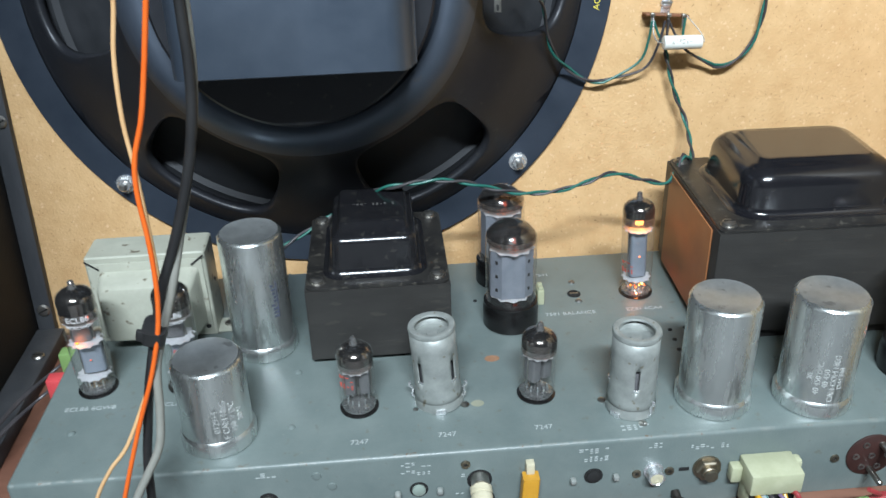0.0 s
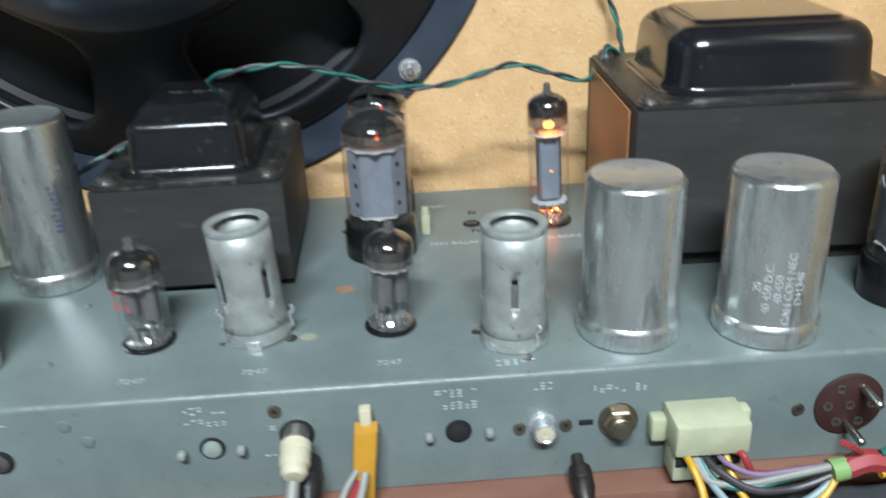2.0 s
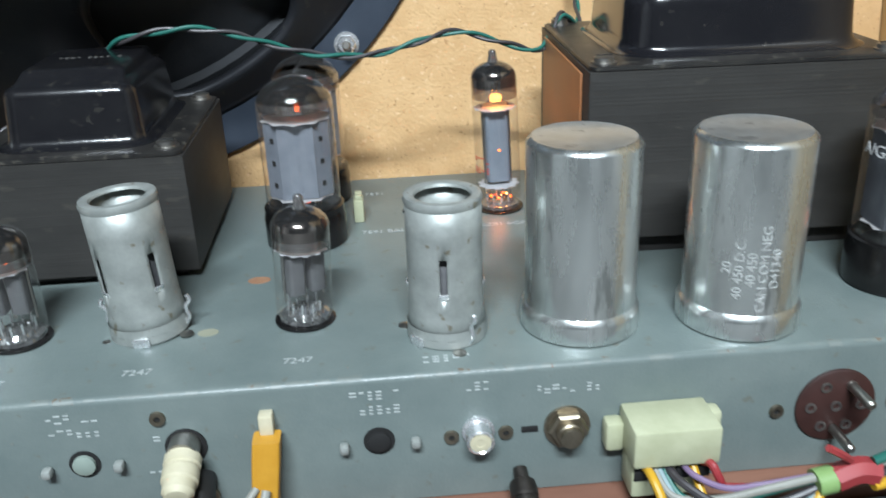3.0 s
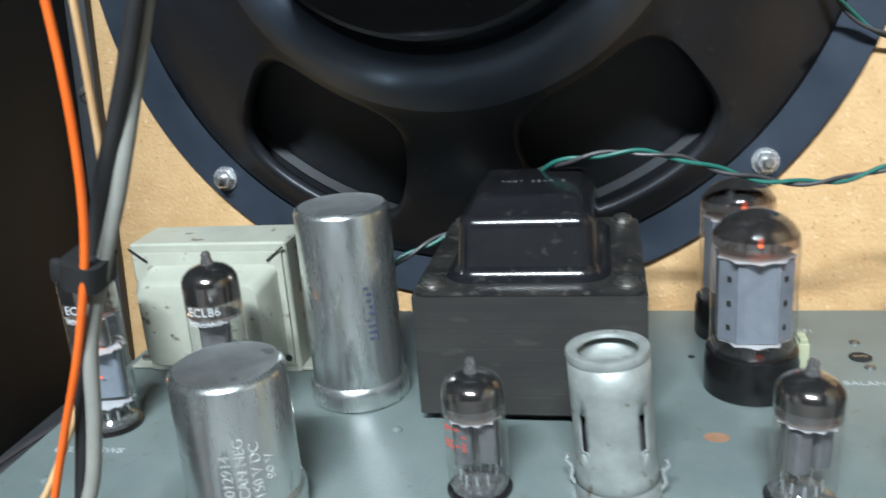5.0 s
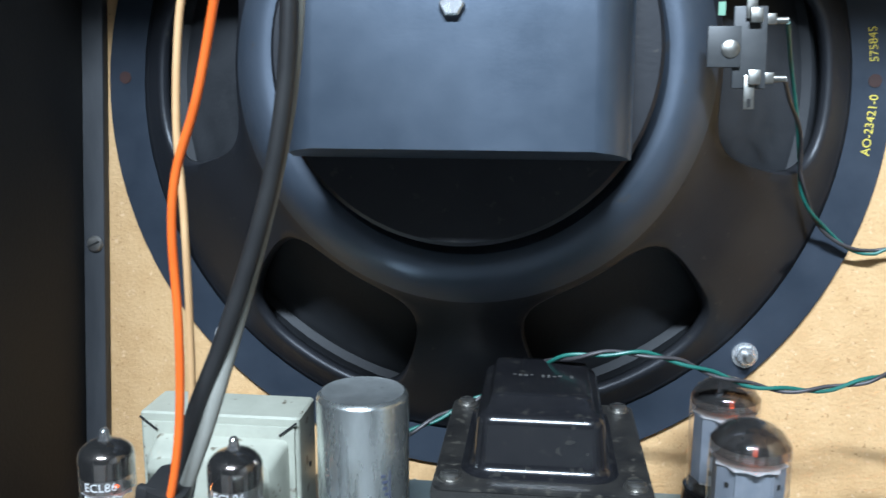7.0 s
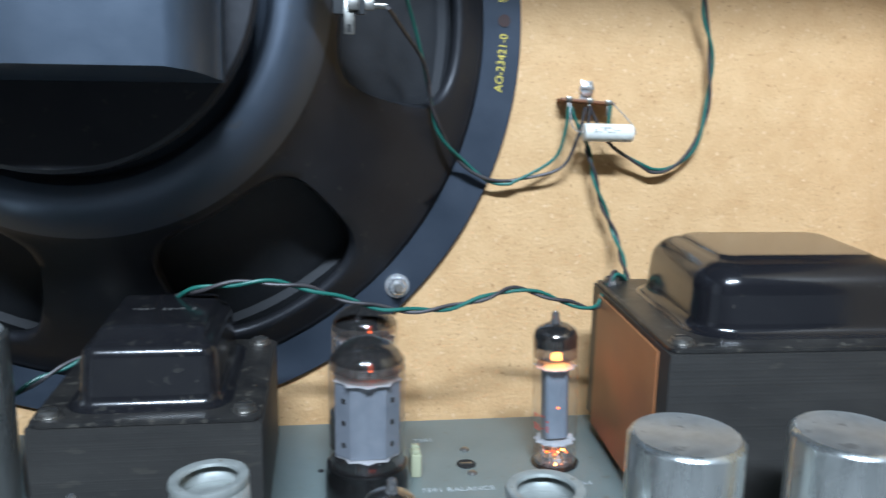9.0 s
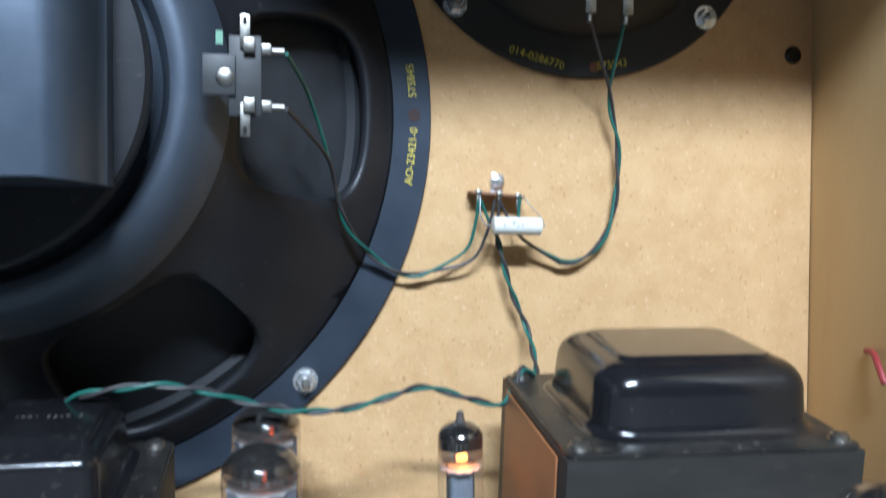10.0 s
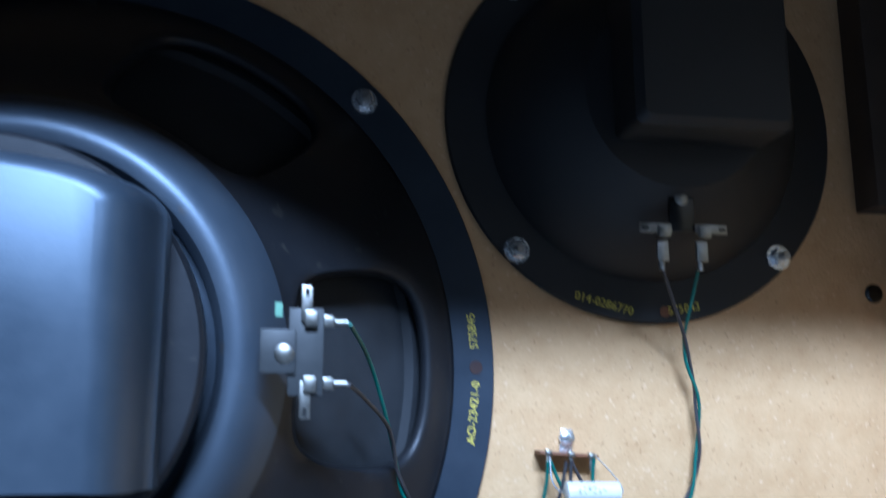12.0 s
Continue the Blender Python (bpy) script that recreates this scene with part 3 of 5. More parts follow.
def small_speaker(cx, cu):
    th = thing("loudspeaker", "smaller round matt black loudspeaker bolted to the baffle", "loudspeaker", ML @ pose(cx, 0, cu, 90, 0, 0), "loudspeakers")
    part("flange", lathe(bmesh.new(), [(0.0800, 0.0005), (0.0995, 0.0005), (0.1005, 0.0018), (0.0995, 0.0032), (0.0840, 0.0034), (0.080, 0.0036)], 96, cap=False), DEADBLACK, th, "black flange with yellow numbers")
    part("basket", lathe(bmesh.new(), [(0.0805, 0.0034), (0.0775, 0.0100), (0.0600, 0.0320), (0.0480, 0.0400), (0.0440, 0.0440), (0.03, 0.0440)], 72), DEADBLACK, th, "matt black closed basket")
    bm = loft(bmesh.new(), [(0.040, 0.0045, 0.012, 0.0355, 0.036, 0.004), (0.068, 0.0045, 0.012, 0.0355, 0.036, 0.004), (0.072, 0.0045, 0.012, 0.0325, 0.033, 0.004)])
    part("magnet_cover", bm, DEADBLACK, th, "dark magnet cover")
    for a in (45, 135, 225, 315):
        nut_and_stud(th, 0.0942 * math.cos(radians(a)), 0.0942 * math.sin(radians(a)), 0.0034)
    tb = part("terminal_board", box(bmesh.new(), 0.0, -0.052, 0.0395, 0.012, 0.022, 0.0016, 0.0003), BAKELITE, th)
    part("rivet", lathe(bmesh.new(), [(0.0032, 0.0403), (0.0032, 0.0408), (0.002, 0.0414), (0, 0.0416)], 20, (0.0, -0.0480, 0)), TINNED, tb)
    for s in (1, -1):
        lug = part("lug", box(bmesh.new(), s * 0.0130, -0.0620, 0.0410, 0.0150, 0.0042, 0.0007, 0.0002), TINNED, th, "tinned solder lug")
        part("lug_eye", box(bmesh.new(), s * 0.0180, -0.0620, 0.0413, 0.0030, 0.0013, 0.0006), HOLE, lug)
        part("lug_fold", box(bmesh.new(), s * 0.0095, -0.0635, 0.0418, 0.0055, 0.0050, 0.0024, 0.0004), TINNED, lug)
        tag = box(bmesh.new(), s * 0.0092, -0.0715, 0.0385, 0.0055, 0.0095, 0.0018, 0.0005)
        lathe(tag, [(0.0015, 0), (0.0015, 0.0045)], 12, (s * 0.0090, -0.0755, 0.0365), turn=Matrix.Rotation(radians(90), 4, "X"))
        part("push_on_tag", tag, TINNED, lug)
    part("bolt_hole", lathe(bmesh.new(), [(0.0026, 0.0034), (0.0026, 0.0037), (0.001, 0.0037)], 20, (0.0060, -0.0945, 0)), PRESSBOARD, th)
    for text, a in (("014-0286770", -105.0), ("575843", -80.5)):
        bent = pose(0.0943 * math.cos(radians(a)), 0.0943 * math.sin(radians(a)), 0.0039, 0, 0, 90 + a)
        lettering("stencilled_number", text, 0.0056, YELLOWINK, th, bent, depth=0.00005)
    return th


small_speaker(0.2109, 0.3527)


# ---- the amplifier chassis ----
def prism(points, z0, z1, bevel=0.0, seg=3):
    bm = bmesh.new()
    lo, hi = [[bm.verts.new((x, y, z)) for x, y in points] for z in (z0, z1)]
    bm.faces.new(lo[::-1]), bm.faces.new(hi)
    for i in range(len(points)):
        j = (i + 1) % len(points)
        bm.faces.new((lo[i], lo[j], hi[j], hi[i]))
    if bevel:
        bmesh.ops.bevel(bm, geom=[e for e in bm.edges if e.verts[0].co.z > z1 - 1e-6 or e.verts[1].co.z > z1 - 1e-6], offset=bevel, segments=seg, profile=0.5, affect="EDGES")
    return bm


rng = random.Random(7)
chassis = thing("amplifier_chassis", "grey-green enamelled steel amplifier chassis with white stencilling", "amplifier", Matrix())
part("body", prism([(-0.2020, 0.0), (0.305, 0.0), (0.305, 0.184), (-0.2020, 0.184)], -0.0040, TOP, 0.0022), ENAMEL, chassis, "grey-green enamelled folded steel box", 40)


def ring_hole(x, y, r, front=False, mat=None, rim=None):
    bm = bmesh.new()
    prof = [(r, 0.0), (r, 0.0003), (0, 0.0003)]
    m = Matrix.Rotation(radians(90), 4, "X") if front else Matrix()
    at = (x, -0.0001, y) if front else (x, y, TOP)
    part("hole", lathe(bm, prof, 20, at, turn=m), mat or HOLE, chassis)
    if rim:
        part("hole_rim", lathe(bmesh.new(), [(r, 0.0002), (r, 0.0009), (r + rim, 0.0009), (r + rim + 0.0002, 0.0)], 24, at, False, m), BRASS, chassis)


for x, y, r in ((0.1432, 0.0892, 0.0013), (0.1524, 0.0904, 0.0013), (0.1428, 0.0794, 0.0013), (0.1422, 0.0695, 0.0014), (0.0345, 0.1344, 0.0013), (0.0965, 0.1350, 0.0042)):
    ring_hole(x, y, r)
part("trimmer_slot", box(bmesh.new(), 0.0965, 0.1350, TOP + 0.0005, 0.0050, 0.0010, 0.0006), DULLSTEEL, chassis)
for x, y, w, h in ((0.0370, 0.0735, 0.0042, 0.0030), (0.0245, 0.0355, 0.0034, 0.0026)):
    bm = bmesh.new()
    lathe(bm, [(1, 0), (1, 0.0001), (0, 0.0001)], 18)
    bmesh.ops.transform(bm, matrix=Matrix.Translation((x, y, TOP)) @ Matrix.Diagonal((w, h, 1, 1)), verts=bm.verts)
    part("stain", bm, RUST if w > 0.004 else material("pale_flux_stain", (0.22, 0.23, 0.17), (0.28, 0.28, 0.21), 0.6), chassis)
for x, y in ((-0.0702, 0.0730), (-0.0707, 0.0272), (-0.1816, 0.0350), (0.0979, 0.1489), (0.0977, 0.1265), (0.1927, 0.0554), (0.2290, 0.0560)):
    rivet = lathe(bmesh.new(), [(0.0021, 0), (0.0020, 0.0005), (0.0012, 0.0011), (0, 0.0013)], 16, (x, y, TOP))
    part("rivet", rivet, DULLSTEEL if y > 0.1 else ENAMEL, chassis)
for text, x, y in (("7247", -0.0365, 0.0122), ("7247", 0.0068, 0.0130), ("7247", 0.0550, 0.0132), ("ECL86 6GW8", -0.1773, 0.0541), ("ECL86", -0.1348, 0.0530), ("7591", 0.0805, 0.1598), ("7591 BALANCE", 0.0899, 0.1133), ("EZ81 6CA4", 0.1349, 0.1134)):
    lettering("stencil", text, 0.0046, INK, chassis, pose(x, y, TOP + 0.00012), depth=0.00005)
part("stencil", bars(bmesh.new(), 0.1003, 0.0080, TOP + 0.0001, 0.013, 1, 0.0036, rng), INK, chassis)
part("stencil", bars(bmesh.new(), 0.2620, 0.0165, TOP + 0.0001, 0.016, 1, 0.0036, rng), INK, chassis)
for x, z, w, rows in ((-0.0090, 0.0325, 0.0145, 2), (0.0781, 0.0325, 0.0135, 2), (0.1096, 0.0355, 0.0075, 1), (0.1363, 0.0325, 0.0185, 1), (-0.0816, 0.0355, 0.008, 1), (0.0130, 0.0265, 0.005, 1), (0.0120, 0.0130, 0.004, 1)):
    part("stencil", bars(bmesh.new(), x, -0.0001, z, w, rows, 0.0030, rng, "y"), INK, chassis)
# controls on the front
for x, z, r in ((0.0782, 0.0190, 0.0048), (-0.0088, 0.0192, 0.0046), (-0.0820, 0.0195, 0.0048)):
    ring_hole(x, z, r, True)
    part("shaft", lathe(bmesh.new(), [(r * 0.72, 0), (r * 0.72, 0.0012), (r * 0.5, 0.0016)], 20, (x, -0.0003, z), turn=Matrix.Rotation(radians(90), 4, "X")), material("greenish_bush", (0.20, 0.25, 0.22), (0.26, 0.31, 0.27), 0.35) if x == -0.0088 else TINNED if x < -0.05 else HOLE, chassis)
for x, z in ((0.0677, 0.0185), (0.0892, 0.0187), (-0.0193, 0.0184), (0.0015, 0.0189)):
    part("bent_tab", box(bmesh.new(), x, -0.0022, z, 0.0030, 0.0036, 0.0030, 0.0010), SHIELD, chassis)
for x, z in ((0.0144, 0.0330), (0.0265, 0.0039), (0.1001, 0.0182), (0.1168, 0.0184), (0.2021, 0.0180), (0.2401, 0.0181)):
    ring_hole(x, z, 0.0010, True, rim=0.0012)
for x, z in ((-0.0577, 0.0327), (-0.0508, 0.0254)):
    part("rivet", lathe(bmesh.new(), [(0.0024, 0), (0.0021, 0.0006), (0, 0.0009)], 16, (x, 0, z), turn=Matrix.Rotation(radians(90), 4, "X")), ENAMEL, chassis)
bm = box(bmesh.new(), 0.1242, -0.0002, 0.0188, 0.0052, 0.0004, 0.0022, 0.0002)
part("slot", bm, HOLE, chassis)
WORN = material("rubbed_bare_paint", (0.124, 0.148, 0.139), (0.158, 0.180, 0.167), 0.42, scale=300, spots=(0.12, 0.085, 0.055), spot_scale=400, spot_cut=0.62)
wear, x = bmesh.new(), -0.200
while x < 0.300:
    w, lo, hi = rng.uniform(0.0012, 0.0075), rng.uniform(15, 45), rng.uniform(55, 95)
    ring = []
    for xx in (x, x + w):
        ring.append([wear.verts.new((xx + rng.uniform(-0.0004, 0.0004), 0.0022 - 0.00228 * math.cos(radians(lo + (hi - lo) * k / 4)), TOP - 0.0022 + 0.00228 * math.sin(radians(lo + (hi - lo) * k / 4)))) for k in range(5)])
    for k in range(4):
        wear.faces.new((ring[0][k], ring[1][k], ring[1][k + 1], ring[0][k + 1]))
    x += w + (rng.uniform(0, 0.004) if rng.random() < 0.6 else rng.uniform(0.004, 0.016))
tagged(part("worn_edge", wear, WORN, chassis, "rubbed pale edge of the chassis"), kind="stuff")
chips = bmesh.new()
for k in range(90):
    cx, cy, q = rng.uniform(-0.19, 0.285), rng.uniform(0.006, 0.19), rng.uniform(0.0003, 0.0010)
    n = rng.randint(5, 8)
    chips.faces.new([chips.verts.new((cx + q * rng.uniform(0.6, 1.3) * math.cos(2 * math.pi * i / n), cy + q * rng.uniform(0.6, 1.3) * math.sin(2 * math.pi * i / n), TOP + 0.0001)) for i in range(n)])
for k in range(40):
    cx, cz, q = rng.uniform(-0.19, 0.285), rng.uniform(0.003, 0.036), rng.uniform(0.0003, 0.0008)
    n = rng.randint(5, 8)
    chips.faces.new([chips.verts.new((cx + q * rng.uniform(0.6, 1.3) * math.cos(2 * math.pi * i / n), -0.0001, cz + q * rng.uniform(0.6, 1.3) * math.sin(2 * math.pi * i / n))) for i in range(n)])
tagged(part("paint_chip", chips, WORN, chassis, "small chips and dirt specks in the enamel"), kind="stuff")
TOFRONT = Matrix.Rotation(radians(90), 4, "X")
rca = part("phono_socket", lathe(bmesh.new(), [(0.0050, 0.0), (0.0050, 0.0012), (0.0042, 0.0014), (0.0042, 0.0070), (0.0036, 0.0074), (0.0032, 0.0070)], 28, (0.1083, 0, 0.0200), turn=TOFRONT), STEEL, chassis, "bright steel phono socket")
part("insulator", lathe(bmesh.new(), [(0.0032, 0.0071), (0.0014, 0.0073), (0.0012, 0.0060)], 20, (0.1083, 0, 0.0200), turn=TOFRONT), IVORY, rca)
pot = part("threaded_bush", lathe(bmesh.new(), [(0.0072, 0.0), (0.0072, 0.0010), (0.0040, 0.0011), (0.0040, 0.0058), (0.0036, 0.0062), (0.0032, 0.0062), (0.0032, 0.0078), (0, 0.0080)], 28, (0.1357, 0, 0.0190), turn=TOFRONT), BRASS, chassis, "tarnished threaded bush with hexagon nut")
part("nut", lathe(bmesh.new(), [(0.0064, 0.0010), (0.0064, 0.0034), (0.0056, 0.0040)], 6, (0.1357, 0, 0.0190), turn=TOFRONT), BRASS, pot)
sock = part("round_socket", lathe(bmesh.new(), [(0.0128, 0.0), (0.0128, 0.0008), (0.0122, 0.0012), (0, 0.0012)], 48, (0.2208, 0, 0.0188), turn=TOFRONT), BROWNBAKE, chassis, "round brown phenolic socket")
for k in range(7):
    a = 2 * math.pi * k / 6
    x, z = (0.2208, 0.0188) if k == 6 else (0.2208 + 0.0082 * math.cos(a), 0.0188 + 0.0082 * math.sin(a))
    part("contact", lathe(bmesh.new(), [(0.0011, 0.0010), (0.0011, 0.0016), (0.0018, 0.0016), (0.0018, 0.0010)], 14, (x, 0, z), turn=TOFRONT), DULLSTEEL, sock)
for a in (60, 270):
    x, z = 0.2208 + 0.0082 * math.cos(radians(a)), 0.0188 + 0.0082 * math.sin(radians(a))
    part("pin", lathe(bmesh.new(), [(0.0016, 0.0010), (0.0016, 0.0125), (0.0010, 0.0132)], 14, (x, 0, z), turn=TOFRONT), TINNED, sock)


# ---- transformers ----
def bolt_head(parent, x, y, z, r=0.0036):
    bolt = part("bolt", lathe(bmesh.new(), [(r * 1.25, z), (r * 1.25, z + 0.0007), (r, z + 0.0008), (r, z + 0.0022), (r * 0.7, z + 0.0028), (0, z + 0.0029)], 16, (x, y, 0)), DULLSTEEL, parent, "dusty slotted bolt")
    part("slot", box(bmesh.new(), x, y, z + 0.0028, r * 1.5, r * 0.25, 0.0006), HOLE, bolt)


def lamination_stack(x0, x1, y0, y1, z0, z1):
    """A stack of thin sheets, its edges slightly uneven."""
    g, n, sec = random.Random(3), 46, []
    cx, cy, hx, hy = (x0 + x1) / 2, (y0 + y1) / 2, (x1 - x0) / 2, (y1 - y0) / 2
    for k in range(n):
        d, a = g.uniform(0, 0.000015), z0 + (z1 - z0) * k / n
        sec += [(a, cx, cy, hx - 0.000015, hy - 0.000015, 0.0008), (a + 0.00010, cx, cy, hx - d, hy - d, 0.0008), (a + (z1 - z0) / n * 0.9, cx, cy, hx - d, hy - d, 0.0008)]
    return loft(bmesh.new(), sec, 2)


def core_transformer(label, x0, x1, y0, y1, z0, z1, bell, top, bell_mat, writing=False, tilt=0.0):
    th = thing("transformer", label, "transformer", pose((x0 + x1) / 2, (y0 + y1) / 2, TOP, 0, 0, tilt), "transformers")
    hx, hy = (x1 - x0) / 2, (y1 - y0) / 2
    part("core", lamination_stack(-hx, hx, -hy, hy, z0 - TOP, z1 - TOP), CORE, th, "dark varnished lamination stack")
    part("foot_plate", box(bmesh.new(), 0, 0, (z0 - TOP) / 2, 2 * hx - 0.012, 2 * hy - 0.010, z0 - TOP, 0.0005), BLACKWALL, th)
    bx, by, tx, ty, cy, rc, lean, wall, crown = bell
    zt, zb = top - TOP, z1 - TOP
    h = zt - zb
    cx = 0.0030 if wall > 0.006 else -0.0010
    sec = [(zb + 0.0010, cx, cy, bx + 0.0045, by + 0.0045, rc + 0.0045)]
    plate = loft(bmesh.new(), [(zb + 0.0002, 0, 0, hx - 0.0006, hy - 0.0006, 0.004), (zb + 0.0014, 0, 0, hx - 0.0006, hy - 0.0006, 0.004), (zb + 0.0018, 0, 0, hx - 0.0014, hy - 0.0014, 0.004)], 6)
    part("bell_plate", plate, DUSTBELL, th, "dusty black flat rim of the end bell", 30)
    for k in range(6):
        a = math.pi / 2 * k / 5
        out = 0.0045 * (1 - math.sin(a))
        sec.append((zb + 0.0019 + 0.0045 * (1 - math.cos(a)), cx, cy, bx + out, by + out, rc + out))
    rr, up = wall, 0.0040 if wall < 0.006 else 0.0014
    zw = zt - rr - up
    sec.append((zw, cx, cy, tx, ty, rc))
    for k in range(1, 8):
        a = math.pi / 2 * k / 8
        d, cr = rr * (1 - math.cos(a)), rr * math.sin(a)
        sec.append((zw + cr, cx, cy, tx - d, ty - d, max(0.003, rc - d * 0.7)))
    left = zb + h - sec[-1][0]
    for f, fx, fy in ((0.35, 0.0001, 0.36), (0.7, 0.0004, 0.70), (0.88, 0.0009, 0.86), (0.97, 0.0018, 0.94), (1.0, 0.0040, 0.99)):
        half = (ty - rr) * (1 - fy) + crown * fy
        sec.append((sec[-1][0] * 0 + zb + h - left * (1 - f), cx, cy + lean * fy, tx - rr - fx, half - (0.003 if f == 1.0 else 0), max(0.003, rc - rr * 0.7)))
    bell_ob = part("end_bell", loft(bmesh.new(), sec, 8), bell_mat, th, "black painted domed end bell, dusty in the corners", 60)
    for sx in (-1, 1):
        for sy in (-1, 1):
            bolt_head(th, sx * (hx - 0.0065), sy * (hy - 0.0070), z1 + 0.0016 - TOP)
    if writing:
        g = random.Random(11)
        part("printed_number", bars(bmesh.new(), 0.0, cy + lean - 0.001, zt + 0.0001, 0.0225, 1, 0.0026, g), material("worn_grey_print", (0.045, 0.044, 0.041), (0.085, 0.082, 0.076), 0.6), bell_ob)
    return th


core_transformer("black transformer with domed end bell on a dark lamination core", -0.0625, 0.0155, 0.0785, 0.1650, 0.0450, 0.0885,
                 (0.0240, 0.0320, 0.0232, 0.0306, 0.001, 0.006, 0.003, 0.0042, 0.0215), 0.1160, BELL, True)
big = core_transformer("large black power transformer with glossy end bell and brown paper wrap", 0.1590, 0.2735, 0.0705, 0.1705, 0.0490, 0.1113,
                       (0.0435, 0.0365, 0.0428, 0.0358, 0.0005, 0.014, 0.001, 0.0110, 0.0225), 0.1403, BELLB, False, -1.6)
part("paper_wrap", box(bmesh.new(), -0.0579, -0.001, 0.0370, 0.0010, 0.078, 0.062, 0.0003), PAPER, big, "brown insulating paper over the winding")


def pale_transformer():
    th = thing("transformer", "small pale green painted transformer in a bent steel frame", "transformer", pose(-0.1532, 0.1290, TOP), "transformers")
    part("frame", loft(bmesh.new(), [(0.0005, 0, 0, 0.0333, 0.0122, 0.0015), (0.0550, 0, 0, 0.0333, 0.0122, 0.0015), (0.0558, 0, 0, 0.0325, 0.0114, 0.0015)], 3), WHITETX, th, "pale green steel frame, chipped at the edges")
    bm = box(bmesh.new(), 0, 0, 0, 0.0630, 0.0010, 0.0485, 0.0004)
    part("front_lip", bm, WHITETX, th, at=pose(0, -0.0129, 0.0280))
    cup = bmesh.new()
    loft(cup, [(0.0, 0, 0, 0.0280, 0.0200, 0.003), (0.0030, 0, 0, 0.0270, 0.0192, 0.004), (0.0120, 0, 0, 0.0262, 0.0184, 0.005), (0.0150, 0, 0, 0.0245, 0.0166, 0.005), (0.0158, 0, 0, 0.0220, 0.0140, 0.004)], 5)
    part("end_bell", cup, WHITETX, th, "pale green pressed cover with worn paint", at=pose(0.001, -0.0134, 0.0270, 90, 0, 0))
    for s in (-1, 1):
        foot = box(bmesh.new(), s * 0.0368, -0.004, 0.0010, 0.0120, 0.0140, 0.0014, 0.0005)
        f = part("mounting_foot", foot, WHITETX, th)
        part("foot_screw", lathe(bmesh.new(), [(0.0026, 0.0017), (0.0026, 0.0030), (0, 0.0036)], 14, (s * 0.0388, -0.004, 0)), DULLSTEEL, f)
        crease = box(bmesh.new(), s * 0.0290, -0.0138, 0.0515, 0.0090, 0.0006, 0.0008)
        bmesh.ops.rotate(crease, verts=crease.verts, cent=(s * 0.0290, -0.0138, 0.0515), matrix=Matrix.Rotation(radians(s * -38), 3, "Y"))
        part("crease", crease, HOLE, th)
    part("corner_hole", lathe(bmesh.new(), [(0.0014, 0), (0.0014, 0.0004), (0, 0.0004)], 14, (0.0290, -0.0134, 0.0070), turn=TOFRONT), HOLE, th)
    part("side_hole", lathe(bmesh.new(), [(0.0012, 0), (0.0012, 0.0004), (0, 0.0004)], 14, (0.0333, 0.002, 0.030), turn=Matrix.Rotation(radians(90), 4, "Y")), HOLE, th)


pale_transformer()


# ---- capacitor cans ----
def can(label, x, y, top, ring, body, print_side=None, mat=None):
    th = thing("capacitor_can", label, "capacitor", pose(x, y, TOP), "capacitor cans")
    h = top - TOP
    part("base_ring", lathe(bmesh.new(), [(ring - 0.001, 0), (ring, 0.0006), (ring, 0.0064), (ring - 0.0003, 0.0072), (body + 0.0003, 0.0086), (body + 0.0001, 0.0088)], 56), ALU, th, "aluminium mounting ring")
    part("body", lathe(bmesh.new(), [(body + 0.0002, 0.0085), (body, 0.0100), (body, h - 0.0020), (body - 0.0003, h - 0.0013), (body - 0.0013, h - 0.0002), (body - 0.0018, h)], 56, cap=False), mat or ALU, th, "dull drawn aluminium can")
    part("top", lathe(bmesh.new(), [(body - 0.0018, h), (body - 0.0024, h - 0.0003), (0, h - 0.0003)], 56, cap=False), ALUTOP, th, "scuffed aluminium lid")
    return th, h, body


def upright_print(th, rows, z, radius, turn, size, mat, step=0.0042):
    """Print that reads upwards along the can."""
    for k, row in enumerate(rows):
        cu = lettering("stamped_print", row, size, mat, th, pose(0, 0, z, 0, 0, turn), 0.0)
        for v in cu.data.vertices:
            along, across, out = v.co.x, v.co.y - k * step, v.co.z
            a = -across / radius
            v.co = ((radius + 0.00015 + out) * math.sin(a), -(radius + 0.00015 + out) * math.cos(a), along)


short_can, h, r = can("short wide aluminium capacitor can with stamped print", -0.1059, 0.0260, 0.0890, 0.0185, 0.0171)
upright_print(short_can, ["012914", "F CAN NEG", "150 V DC", "80 V"], 0.021, r, 12, 0.0044, STAMP)
tall_can, h, r = can("tall aluminium capacitor can beside the pale transformer", -0.0908, 0.1020, 0.1155, 0.0187, 0.0173)
g = random.Random(5)
stamp = bmesh.new()
for k in range(9):
    box(stamp, g.uniform(-0.0008, 0.0008), 0, -0.010 + 0.0024 * k, g.uniform(0.0012, 0.0030), 0.0003, 0.0011)
box(stamp, 0.0020, 0, 0.0, 0.0004, 0.0003, 0.022)
part("blue_stamp", stamp, material("faded_blue_ink", (0.045, 0.055, 0.095), (0.09, 0.10, 0.15), 0.6), tall_can, at=pose(r * math.sin(radians(38)), -r * math.cos(radians(38)), 0.038, 0, 0, 38))
can("plain aluminium capacitor can with a dull drawn side", 0.1450, 0.0262, 0.1030, 0.0190, 0.0176)
print_can, h, r = can("aluminium capacitor can with stamped print on its side", 0.1958, 0.0221, 0.1034, 0.0193, 0.0179)
upright_print(print_can, ["20", "40 450 D.C.", "40 450", "CAN COM NEG", "D41340"], 0.024, r, -38, 0.0040, STAMP, 0.0036)


